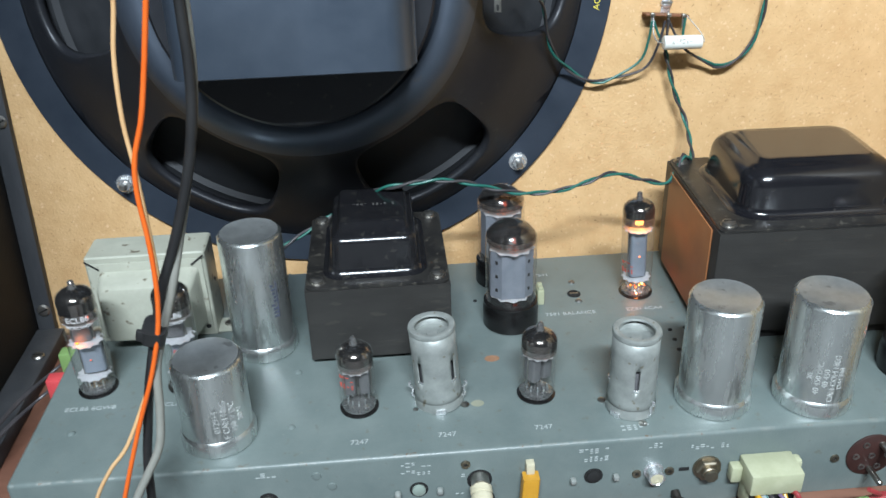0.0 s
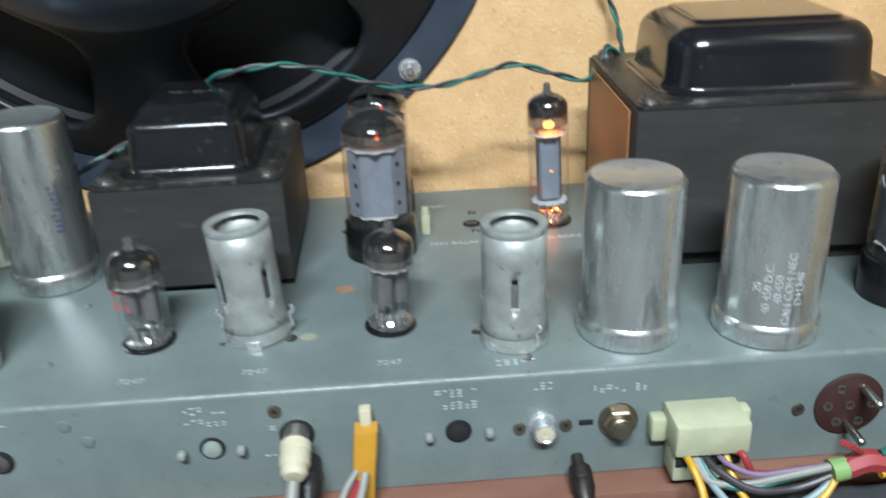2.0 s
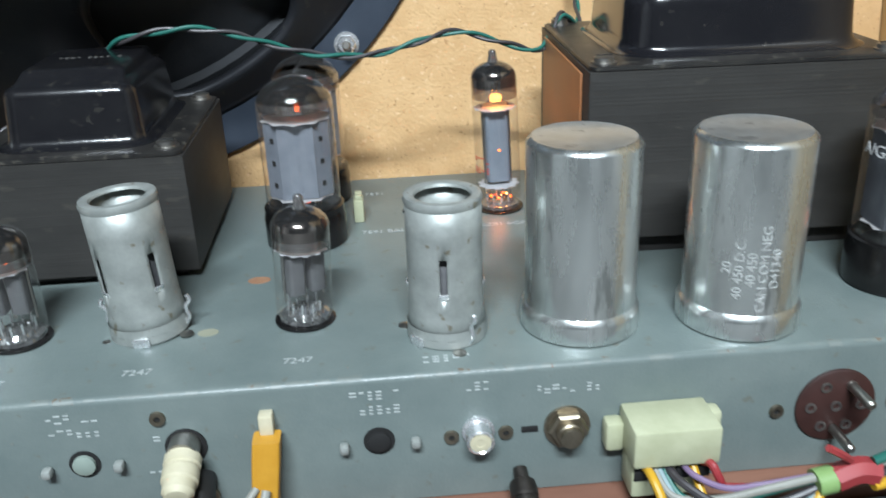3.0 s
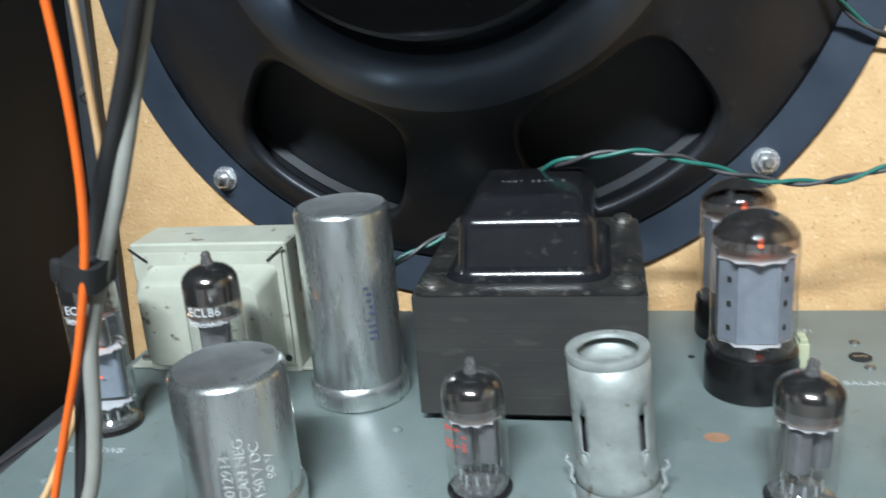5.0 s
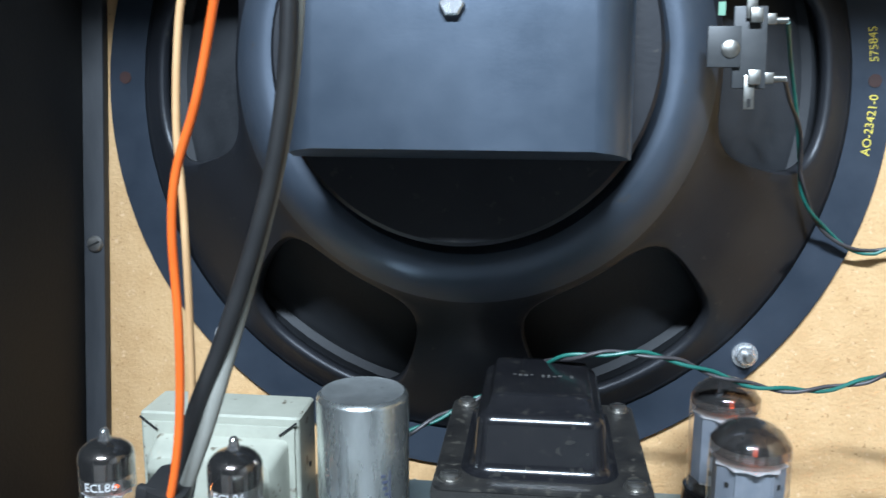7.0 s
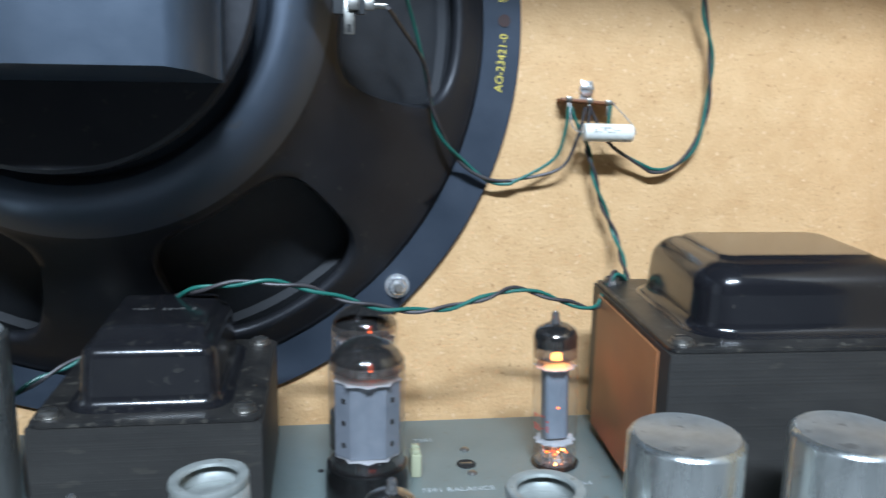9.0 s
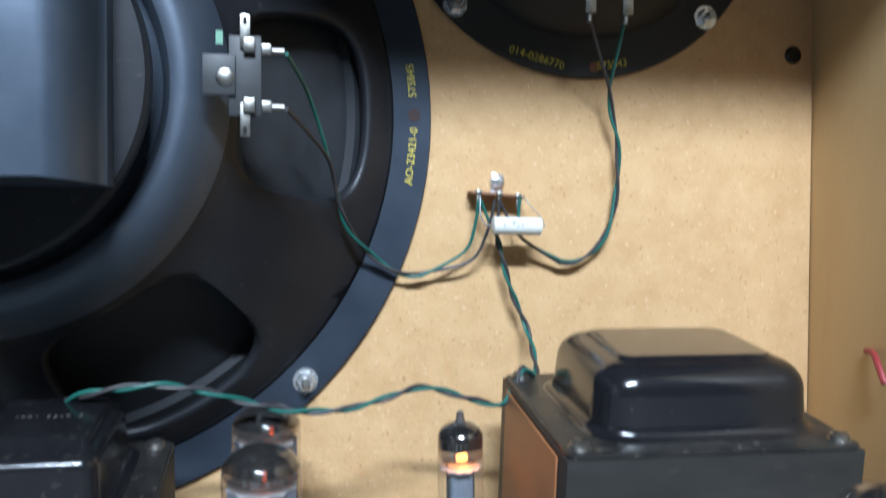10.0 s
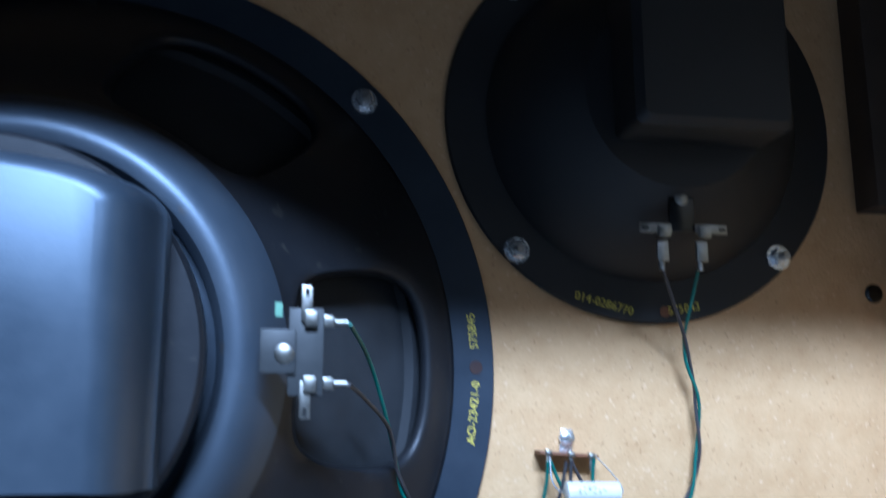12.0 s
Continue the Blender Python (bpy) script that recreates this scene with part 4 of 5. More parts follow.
# ---- valves ----
def valve_glass(r, h, dome, foot):
    prof = [(r * 0.80, foot), (r * 0.96, foot + 0.0012), (r, foot + 0.004), (r, h - dome)]
    prof += [(r * math.cos(a), h - dome + dome * 0.92 * math.sin(a)) for a in (math.pi / 2 * k / 8 for k in range(1, 7))]
    return prof + [(r * 0.16, h - dome * 0.06)]


def disc_with_teeth(r, z, teeth=12):
    bm = bmesh.new()
    lo, hi = [], []
    for k in range(teeth * 2):
        a, q = math.pi * k / teeth, r if k % 2 else r * 0.86
        lo.append(bm.verts.new((q * math.cos(a), q * math.sin(a), z)))
        hi.append(bm.verts.new((q * math.cos(a), q * math.sin(a), z + 0.0004)))
    bm.faces.new(lo[::-1]), bm.faces.new(hi)
    for i in range(len(lo)):
        j = (i + 1) % len(lo)
        bm.faces.new((lo[i], lo[j], hi[j], hi[i]))
    return bm


def small_valve(label, x, y, height, r, anodes, micas, turn=0.0, mark=None, mark_z=0.0, glow=(), red=None, getter=0.20, tip=0.006, lean=0.0):
    """A nine-pin glass valve. anodes: (cx, cy, half x, half y, z0, z1, material); glow: (x, y, z, size, material)."""
    th = thing("vacuum_tube", label, "vacuum tube", pose(x, y, TOP, 0, lean, turn), "small glass valves")
    tip *= 0.60
    h = height - tip
    part("socket", lathe(bmesh.new(), [(r * 1.07, 0), (r * 1.07, 0.0007), (r * 0.95, 0.0010), (r * 0.4, 0.0010)], 32), BAKELITE, th, "black valve socket")
    part("glass", lathe(bmesh.new(), valve_glass(r, h, r * 0.72, 0.0018), 40, cap=False), GLASS, th, "clear glass envelope")
    part("glass_tip", lathe(bmesh.new(), [(r * 0.24, h - 0.0010), (r * 0.17, h + tip * 0.35), (r * 0.17, h + tip * 0.7), (r * 0.11, h + tip * 0.92), (0, h + tip)], 14), TIPGLASS, th, "drawn glass tip")
    gz = h * (1 - getter)
    prof = [(r * 0.965, gz)] + [(q * 0.965, z - 0.0004) for q, z in valve_glass(r, h, r * 0.72, 0.0018) if z > gz + 0.0005]
    part("getter", lathe(bmesh.new(), prof, 40, cap=False), GETTER, th, "dark silvery getter mirror inside the top")
    part("getter_fringe", lathe(bmesh.new(), [(r * 0.965, gz - h * 0.075), (r * 0.965, gz)], 40, cap=False), THINGETTER, th, "brownish thin edge of the getter mirror")
    for k, (cx, cy, hx, hy, z0, z1, mat) in enumerate(anodes):
        part("anode", loft(bmesh.new(), [(z0, cx, cy, hx, hy, min(hx, hy) * 0.45), (z1, cx, cy, hx, hy, min(hx, hy) * 0.45)], 4), mat, th)
        for s in (-1, 1):
            part("support_rod", lathe(bmesh.new(), [(0.0004, z0 - 0.003), (0.0004, z1 + 0.003)], 8, (cx + s * (hx + 0.0006), cy, 0)), DULLSTEEL, th)
    for z in micas:
        part("mica", disc_with_teeth(r * 0.94, z), MICA, th, "white mica spacer")
    for k in range(9):
        a = radians(36 * k + 20)
        part("pin_wire", lathe(bmesh.new(), [(0.0004, 0.0016), (0.0004, 0.0075)], 8, (r * 0.58 * math.cos(a), r * 0.58 * math.sin(a), 0)), STEEL, th)
    part("glass_button", lathe(bmesh.new(), [(r * 0.90, 0.0014), (r * 0.86, 0.0026), (r * 0.70, 0.0030), (r * 0.60, 0.0042), (r * 0.50, 0.0030), (0, 0.0028)], 36, cap=False), BUTTON, th, "thick greyish glass foot")
    for gx, gy, gz0, size, mat in glow:
        part("heater", box(bmesh.new(), gx, gy, gz0, size, size * 0.5, size * 0.7, size * 0.24, 3), mat, th, "glowing orange heater")
    if mark:
        for k, row in enumerate(mark):
            lettering("type_marking", row, 0.0043 if k == 0 else 0.0026, TUBEINK, th, pose(0, 0, mark_z - 0.0042 * k), r)
    if red:
        bm = bars(bmesh.new(), 0, 0, 0, 0.0075, 2, 0.0026, random.Random(2), "y")
        for v in bm.verts:
            a = (v.co.x / r) + radians(red[0])
            v.co = ((r + 0.0001 + v.co.y) * math.sin(a), -(r + 0.0001 + v.co.y) * math.cos(a), v.co.z + red[1])
        part("red_print", bm, REDINK, th, "faded red printed mark")
    return th


for x, y, label, turn in ((-0.1777, 0.0724, "slim glass valve with white markings and glowing heater", 12), (-0.1297, 0.0705, "slim glass valve with white markings beside the pale transformer", 4)):
    lit = x < -0.15
    small_valve(label, x, y, 0.0677, 0.0097,
                [(0.0014, 0, 0.0056, 0.0034, 0.0125, 0.0300, ANODE), (-0.001, 0, 0.0048, 0.0030, 0.0325, 0.0425, DARKANODE)], (0.0100, 0.0310, 0.0440), turn,
                ("ECL86", "HOLLAND"), 0.0490, ((-0.004, -0.0042, 0.0325, 0.0016, GLOW), (0.0038, -0.0030, 0.0465, 0.0018, GLOW), (0.0006, -0.0050, 0.0215, 0.0010, DIMGLOW)) if lit else (),
                (18, 0.0250) if not lit else None, 0.205)
for x, y, red, turn in ((-0.0365, 0.0401, (-30, 0.0215), 0), (0.0559, 0.0405, None, 30)):
    small_valve("short glass valve with a silvery top" if x > 0 else "short glass valve with faded red print", x, y, 0.0440, 0.0094,
                [(-0.0035, 0, 0.0027, 0.0040, 0.0110, 0.0235, DARKANODE), (0.0038, 0, 0.0027, 0.0040, 0.0110, 0.0235, DARKANODE)], (0.0255,), turn,
                None, 0, ((0.0030, -0.0030, 0.0285, 0.0011, GLOW),), red, 0.25, 0.0062, 2.4 if x > 0 else -0.5)
rect = small_valve("slim rectifier valve glowing bright orange at the top", 0.1350, 0.1335, 0.0688, 0.0096,
                   [(0, 0, 0.0050, 0.0042, 0.0130, 0.0435, ANODE)], (0.0110, 0.0446), 0, None, 0,
                   ((0.0004, -0.0008, 0.0487, 0.0050, HOTGLOW), (-0.0038, -0.002, 0.0062, 0.0013, GLOW), (0.0030, -0.003, 0.0070, 0.0012, HOTGLOW), (-0.0008, -0.004, 0.0056, 0.0011, GLOW), (0.0012, -0.005, 0.0082, 0.0010, GLOW), (-0.0022, -0.005, 0.0076, 0.0010, DIMGLOW), (0.0046, -0.002, 0.0052, 0.0011, GLOW), (0.0004, -0.0043, 0.0270, 0.0011, GLOW)),
                   (-50, 0.0215), 0.165, 0.0070, -2.2)


def octal_valve(label, x, y, height, base_h, r, turn, mark=None, red_base=False, rect=False, br=0.0157):
    th = thing("vacuum_tube", label, "vacuum tube", pose(x, y, TOP, 0, 0, turn), "octal power valves")
    base = part("base", lathe(bmesh.new(), [(br - 0.0006, 0), (br, 0.0006), (br, base_h * 0.72), (br - 0.0004, base_h * 0.78), (br - 0.0004, base_h - 0.0006), (br - 0.0012, base_h), (0.004, base_h)], 48), BAKELITE, th, "black bakelite base")
    h = height
    part("glass", lathe(bmesh.new(), [(q, z) for q, z in valve_glass(r, h, r * 0.80, base_h - 0.001)[:-1]] + [(r * 0.12, h - 0.0004), (0, h - 0.0003)], 48, cap=False), WARMGLASS, th, "clear glass envelope")
    gz = h * 0.865
    prof = [(r * 0.968, gz)] + [(q * 0.968, z - 0.0004) for q, z in valve_glass(r, h, r * 0.80, base_h)[:-1] if z > gz + 0.0005] + [(0, h - 0.0009)]
    part("getter", lathe(bmesh.new(), prof, 48, cap=False), DOMEGETTER, th, "brownish silvery getter film inside the top")
    part("getter_fringe", lathe(bmesh.new(), [(r * 0.968, gz - h * 0.05), (r * 0.968, gz)], 48, cap=False), THINGETTER, th, "brownish thin edge of the getter mirror")
    z0, z1 = base_h + 0.0045, h * 0.745
    if rect:
        for s in (-1, 1):
            an = part("anode", loft(bmesh.new(), [(z0, s * 0.0060, 0, 0.0053, 0.0085, 0.0018), (z1, s * 0.0060, 0, 0.0053, 0.0085, 0.0018)], 4), BLUEANODE, th, "dark blue-grey plate")
            part("heater", box(bmesh.new(), s * 0.0055, -0.0089, z0 + 0.002, 0.0012, 0.0006, 0.0028), GLOW, th, "glowing orange heater")
    else:
        w, d = r * 0.84, r * 0.62
        plan = [(w * 0.52, -d), (w, -d * 0.42), (w, d * 0.42), (w * 0.52, d), (-w * 0.52, d), (-w, d * 0.42), (-w, -d * 0.42), (-w * 0.52, -d)]
        an = part("anode", prism(plan, z0, z1), ANODE, th, "grey eight-sided plate with small square openings")
        for s in (-1, 1):
            part("plate_rib", box(bmesh.new(), s * w * 0.52, -d, (z0 + z1) / 2, 0.0008, 0.0008, z1 - z0), ANODE, an)
            slope = math.atan2(d * 0.58, w * 0.48) * s
            for k in range(3):
                z = z0 + (z1 - z0) * (0.18 + 0.3 * k)
                part("plate_opening", box(bmesh.new(), 0, 0, 0, 0.0016, 0.0006, 0.0019), HOLE, an, at=Matrix.Translation((s * w * 0.74, -d * 0.735, z)) @ Matrix.Rotation(slope, 4, "Z"))
    for z, q in ((z0 - 0.0008, 0.86), (z1 + 0.0004, 0.93)):
        part("mica", disc_with_teeth(r * q, z, 10), MICA, th, "white mica spacer")
    part("heater", box(bmesh.new(), 0.0012, -0.003, z1 + 0.0050, 0.0016, 0.0010, 0.0032), GLOW, th, "glowing orange heater")
    part("top_plate", box(bmesh.new(), 0, 0.001, z1 + 0.0035, 0.0060, 0.0030, 0.0044, 0.0004), DARKANODE, th)
    part("heater", box(bmesh.new(), 0.0015, -0.0055, base_h + 0.0020, 0.0030, 0.0008, 0.0009), DIMGLOW, th)
    for k in range(8):
        a = radians(45 * k)
        part("lead_wire", lathe(bmesh.new(), [(0.0004, base_h - 0.0005), (0.0004, z0)], 8, (0.0065 * math.cos(a), 0.0065 * math.sin(a), 0)), STEEL, th)
    if mark:
        for k, row in enumerate(mark):
            lettering("type_marking", row, 0.0058, TUBEINK, th, pose(0, 0, h * 0.67 - 0.006 * k, 0, 0, -66), r)
    if red_base:
        g = random.Random(4)
        bm = bars(bmesh.new(), 0, -0.0001, base_h * 0.45, 0.014, 2, 0.0028, g, "y")
        for v in bm.verts:
            a = v.co.x / br
            v.co = ((br + 0.0002 - v.co.y) * math.sin(a), -(br + 0.0002 - v.co.y) * math.cos(a), v.co.z)
        part("red_print", bm, REDINK, base)
    return th


octal_valve("tall octal power valve with grey plate and black base", 0.0528, 0.1100, 0.0677, 0.0163, 0.0147, 0, br=0.0162)
octal_valve("octal power valve with red print on its black base", 0.0540, 0.1595, 0.0665, 0.0163, 0.0145, 18, red_base=True, br=0.0160)
octal_valve("octal rectifier valve with white type marking", 0.2585, 0.0388, 0.0718, 0.0175, 0.0158, 0, ("A/GZ34",), rect=True, br=0.0170)


# ---- valve shields ----
def valve_shield(label, x, y, turn, lean=0.0):
    th = thing("valve_shield", label, "tube shield", pose(x, y, TOP, 0, lean, turn), "valve shields")
    r, h = 0.0117, 0.0475
    seg = 64
    bm = bmesh.new()
    zs = [0.0030, 0.0095, 0.0125, 0.0165, 0.0205, 0.0260, 0.0300, 0.0360, h - 0.0012]

    def radius(z):
        return r + 0.0012 * max(0, (0.012 - z) / 0.012)
    grid = [[bm.verts.new((radius(z) * math.cos(2 * math.pi * i / seg), radius(z) * math.sin(2 * math.pi * i / seg), z)) for i in range(seg)] for z in zs]
    for j in range(len(zs) - 1):
        for i in range(seg):
            a = (360 * (i + 0.5) / seg) % 90
            if 3 <= j <= 5 and abs(a - 45) < 6:
                continue
            bm.faces.new((grid[j][i], grid[j][(i + 1) % seg], grid[j + 1][(i + 1) % seg], grid[j + 1][i]))
    body = part("sleeve", bm, SHIELD, th, "dull zinc sleeve with pressed windows")
    s = body.modifiers.new("sheet", "SOLIDIFY")
    s.thickness, s.offset = 0.0005, -1
    part("top_rim", lathe(bmesh.new(), [(r, h - 0.0030), (r + 0.0004, h - 0.0016), (r, h - 0.0003), (r - 0.0010, h), (r - 0.0028, h - 0.0005), (r - 0.0032, h - 0.0014)], 48, cap=False), SHIELD, th, "rolled zinc rim")
    part("spring_plate", lathe(bmesh.new(), [(r - 0.0008, h - 0.0075), (0.0035, h - 0.0065), (0.0028, h - 0.0052)], 32), SHIELD, th)
    part("valve_inside", lathe(bmesh.new(), [(0.0090, 0.002), (0.0090, 0.028), (0.0066, 0.0335), (0.0016, 0.0350), (0.0012, 0.0400), (0, 0.0408)], 28), DARKANODE, th, "dark valve inside the shield")
    for k in range(4):
        a = radians(90 * k + 45)
        tongue = box(bmesh.new(), 0, 0, 0, 0.0030, 0.0005, 0.0030, 0.0001)
        part("tongue", tongue, STEEL, body, at=Matrix.Translation(((r - 0.0002) * math.cos(a), (r - 0.0002) * math.sin(a), 0.0175)) @ Matrix.Rotation(a + math.pi / 2, 4, "Z") @ pose(0, 0, 0, 25, 0, 0))
    skirt = part("socket_skirt", lathe(bmesh.new(), [(0.0123, 0.0), (0.0127, 0.0006), (0.0125, 0.0058)], 48, cap=False), SHIELD, th, "zinc socket skirt")
    for k, deg in enumerate((180, 0)):
        a = radians(deg - 8)
        ear = sweep(bmesh.new(), spline([Vector((q * math.cos(a), q * math.sin(a), z)) for q, z in ((0.0122, 0.0015), (0.0138, 0.0040), (0.0132, 0.0075), (0.0150, 0.0100), (0.0142, 0.0118))], 4), 0.0007, 8)
        part("spring_clip", ear, STEEL, skirt, "bent spring clip")
    part("front_tab", box(bmesh.new(), 0, -0.0128, 0.0016, 0.0055, 0.0012, 0.0032, 0.0005), STEEL, skirt)
    for a in (radians(-28), radians(208)):
        part("rivet", lathe(bmesh.new(), [(0.0022, 0), (0.0022, 0.0004), (0.0010, 0.0009), (0, 0.0010)], 18, (0.0146 * math.cos(a), 0.0146 * math.sin(a), 0)), TINNED, skirt)
    return th


valve_shield("grey zinc valve shield with pressed windows, leaning slightly", 0.0051, 0.0412, 0, -3.3)
valve_shield("grey zinc valve shield with a window in front", 0.1019, 0.0248, -52)

# small white lamp or resistor standing by the power valves
tab = thing("white_terminal_block", "small cream plastic terminal block on the chassis", "terminal block", pose(0.0738, 0.1290, TOP))
part("body", box(bmesh.new(), 0, 0, 0.0050, 0.0042, 0.0085, 0.0100, 0.0006), CREAM, tab)
for k in range(2):
    part("cap", box(bmesh.new(), 0, -0.0022 + 0.0044 * k, 0.0108, 0.0030, 0.0030, 0.0022, 0.0004), CREAM, tab)


# ---- wires and plugs ----
def wire(name, pts, radius, mat, label, category="wire", per=8, group=""):
    return tagged(part(name, sweep(bmesh.new(), spline(pts, per), radius, 12), mat), label, category, group)


def twisted_pair(pts, label, pitch=0.022, off=0.00085, radius=0.00082, ends=None):
    th = thing("twisted_wire", label, "wire", Matrix(), "speaker wires")
    line = spline(pts, 14)
    for mat, phase, name in ((WGREEN, 0.0, "green_strand"), (WDARK, math.pi, "dark_strand")):
        mid = twisted(line, off, pitch, phase)
        k = 0 if mat is WGREEN else 1
        if ends:
            head, tail = ends[k]
            mid = (spline([*map(Vector, head), mid[8]], 6)[:-1] + mid[8:] if head else mid)
            mid = (mid[:-8] + spline([mid[-9], *map(Vector, tail)], 6) if tail else mid)
        part(name, sweep(bmesh.new(), mid, radius, 10), mat, th, "green insulated strand" if k == 0 else "dark grey insulated strand")
    return th


B = on_board
twisted_pair([B(0.0823, 0.035, 0.2010), B(0.0893, 0.025, 0.1784), B(0.1026, 0.012, 0.1629), B(0.1185, 0.008, 0.1534), B(0.1366, 0.007, 0.1539)],
             "green and grey loudspeaker wire hanging from the large loudspeaker", 0.045,
             ends=(([B(0.0621, 0.088, 0.2419), B(0.0708, 0.062, 0.2314), B(0.0788, 0.045, 0.2118)], [B(0.1484, 0.009, 0.1641), B(0.1538, 0.010, 0.1776), B(0.1548, 0.012, 0.1897)]),
                   ([B(0.0620, 0.088, 0.2210), B(0.0700, 0.066, 0.2157), B(0.0806, 0.045, 0.2049)], [B(0.1510, 0.009, 0.1593), B(0.1592, 0.011, 0.1728), B(0.1633, 0.012, 0.1896)])))
twisted_pair([B(0.2186, 0.018, 0.2577), B(0.2234, 0.011, 0.2357), B(0.2284, 0.008, 0.2170), B(0.2280, 0.006, 0.1898), B(0.2209, 0.006, 0.1696), B(0.2069, 0.006, 0.1591), B(0.1895, 0.008, 0.1606)],
             "green and grey wire from the smaller loudspeaker", 0.045,
             ends=(([B(0.2212, 0.034, 0.2775), B(0.2210, 0.028, 0.2670)], [B(0.1796, 0.009, 0.1694), B(0.1758, 0.010, 0.1776), B(0.1760, 0.012, 0.1907)]),
                   ([B(0.2024, 0.034, 0.2764), B(0.2084, 0.028, 0.2663)], [B(0.1772, 0.010, 0.1714), B(0.1703, 0.010, 0.1814), B(0.1653, 0.012, 0.1902)])))
twisted_pair([B(0.1645, 0.012, 0.1710), B(0.1666, 0.010, 0.1649), B(0.1726, 0.010, 0.1444), B(0.1808, 0.012, 0.1238), (0.1771, 0.1732, 0.1100), (0.1674, 0.1634, 0.1178), (0.1569, 0.1548, 0.1048),
              (0.1406, 0.1515, 0.1085), (0.1202, 0.1506, 0.1146), (0.1032, 0.1456, 0.1120), (0.0856, 0.1445, 0.1081), (0.0667, 0.1426, 0.1086), (0.0488, 0.1414, 0.1128), (0.0286, 0.1384, 0.1201), (0.0107, 0.1360, 0.1233), (-0.0086, 0.1362, 0.1213), (-0.0209, 0.1424, 0.1164),
              (-0.0340, 0.1563, 0.1040), (-0.0487, 0.1626, 0.0930), (-0.0628, 0.1567, 0.0869), (-0.0818, 0.1485, 0.0786), (-0.0969, 0.1456, 0.0689)],
             "green and grey twisted loudspeaker wire lying over the transformers", 0.030,
             ends=(([B(0.1560, 0.012, 0.1898), B(0.1598, 0.011, 0.1810)], None), ([B(0.1655, 0.012, 0.1902), B(0.1652, 0.011, 0.1813)], None)))

strip = thing("terminal_strip", "brown terminal strip with tinned lugs screwed to the baffle", "terminal strip", ML @ pose(0.1652, 0, 0.1925, 0, 4.5, 0))
part("board", box(bmesh.new(), 0, -0.0060, 0.0, 0.0275, 0.0095, 0.0014, 0.0003), PRESSBOARD, strip, "thin brown pressboard strip")
brk = part("bracket", box(bmesh.new(), 0.0012, -0.0006, 0.0055, 0.0062, 0.0008, 0.0110, 0.0003), STEEL, strip, "bright steel bracket")
part("screw", lathe(bmesh.new(), [(0.0038, 0), (0.0036, 0.0012), (0.0025, 0.0019), (0, 0.0021)], 22, (0.0012, -0.0010, 0.0070), turn=FACE.to_3x3().to_4x4()), STEEL, brk, "slotted screw")
part("slot", box(bmesh.new(), 0.0012, -0.0030, 0.0070, 0.0060, 0.0008, 0.0009), DULLSTEEL, brk)
for x in (-0.0100, 0.0005, 0.0100):
    lug = box(bmesh.new(), x, -0.0110, 0.0002, 0.0030, 0.0036, 0.0024, 0.0006)
    box(lug, x, -0.0112, -0.0035, 0.0016, 0.0008, 0.0060, 0.0002)
    part("lug", lug, TINNED, strip, "tinned lug with solder")
film = thing("film_capacitor", "white tubular film capacitor soldered to the terminal strip", "capacitor", ML @ pose(0.1723, -0.0195, 0.1770, 0, 1.0, 0))
part("body", lathe(bmesh.new(), [(0.0030, -0.0122), (0.0041, -0.0118), (0.0043, -0.0110), (0.0043, 0.0110), (0.0041, 0.0118), (0.0030, 0.0122)], 32, turn=Matrix.Rotation(radians(90), 4, "Y")), CAPWHITE, film)
part("printed_value", bars(bmesh.new(), -0.001, -0.0044, 0.0012, 0.012, 1, 0.0026, random.Random(9), "y"), WGREY, film)
part("lead", sweep(bmesh.new(), spline([(-0.0120, 0, 0), (-0.0150, 0.001, 0.0006), (-0.0172, 0.004, 0.0050), (-0.0165, 0.0085, 0.0150)], 6), 0.0004, 8), STEEL, film)
part("lead", sweep(bmesh.new(), spline([(0.0120, 0, 0), (0.0140, 0.000, 0.0002), (0.0125, 0.003, 0.0050), (0.0045, 0.0085, 0.0150)], 6), 0.0003, 8), DULLSTEEL, film)

# cables hanging in front of the chassis
wire("orange_cable", [(-0.0760, -0.0300, 0.3200), (-0.0830, -0.0270, 0.2900), (-0.0889, -0.0250, 0.2653), (-0.0935, -0.0250, 0.2440), (-0.0980, -0.0250, 0.2256), (-0.1032, -0.0250, 0.2105), (-0.1049, -0.0250, 0.1975), (-0.1046, -0.0250, 0.1800), (-0.1049, -0.0250, 0.1650), (-0.1062, -0.0250, 0.1500), (-0.1090, -0.0250, 0.1355), (-0.1150, -0.0250, 0.1160), (-0.1228, -0.0250, 0.0960), (-0.1290, -0.0255, 0.0790), (-0.1382, -0.0260, 0.0524), (-0.1480, -0.0280, 0.0220), (-0.1560, -0.0300, -0.0064)], 0.0010, WORANGE, "orange insulated wire hanging with the cables", "cable", group="hanging cables")
wire("cream_cable", [(-0.0980, -0.0100, 0.3200), (-0.1010, -0.0080, 0.2900), (-0.1045, -0.0070, 0.2620), (-0.1080, -0.0080, 0.2428), (-0.1095, -0.0090, 0.2200), (-0.1085, -0.0100, 0.2000), (-0.1078, -0.0115, 0.1750), (-0.1080, -0.0130, 0.1500), (-0.1110, -0.0150, 0.1330), (-0.1180, -0.0170, 0.1100), (-0.1320, -0.0220, 0.0800), (-0.1425, -0.0225, 0.0660), (-0.1520, -0.0230, 0.0490), (-0.1600, -0.0240, 0.0220), (-0.1660, -0.0250, -0.0062)], 0.0009, WCREAM, "cream insulated wire hanging with the cables", "cable", group="hanging cables")
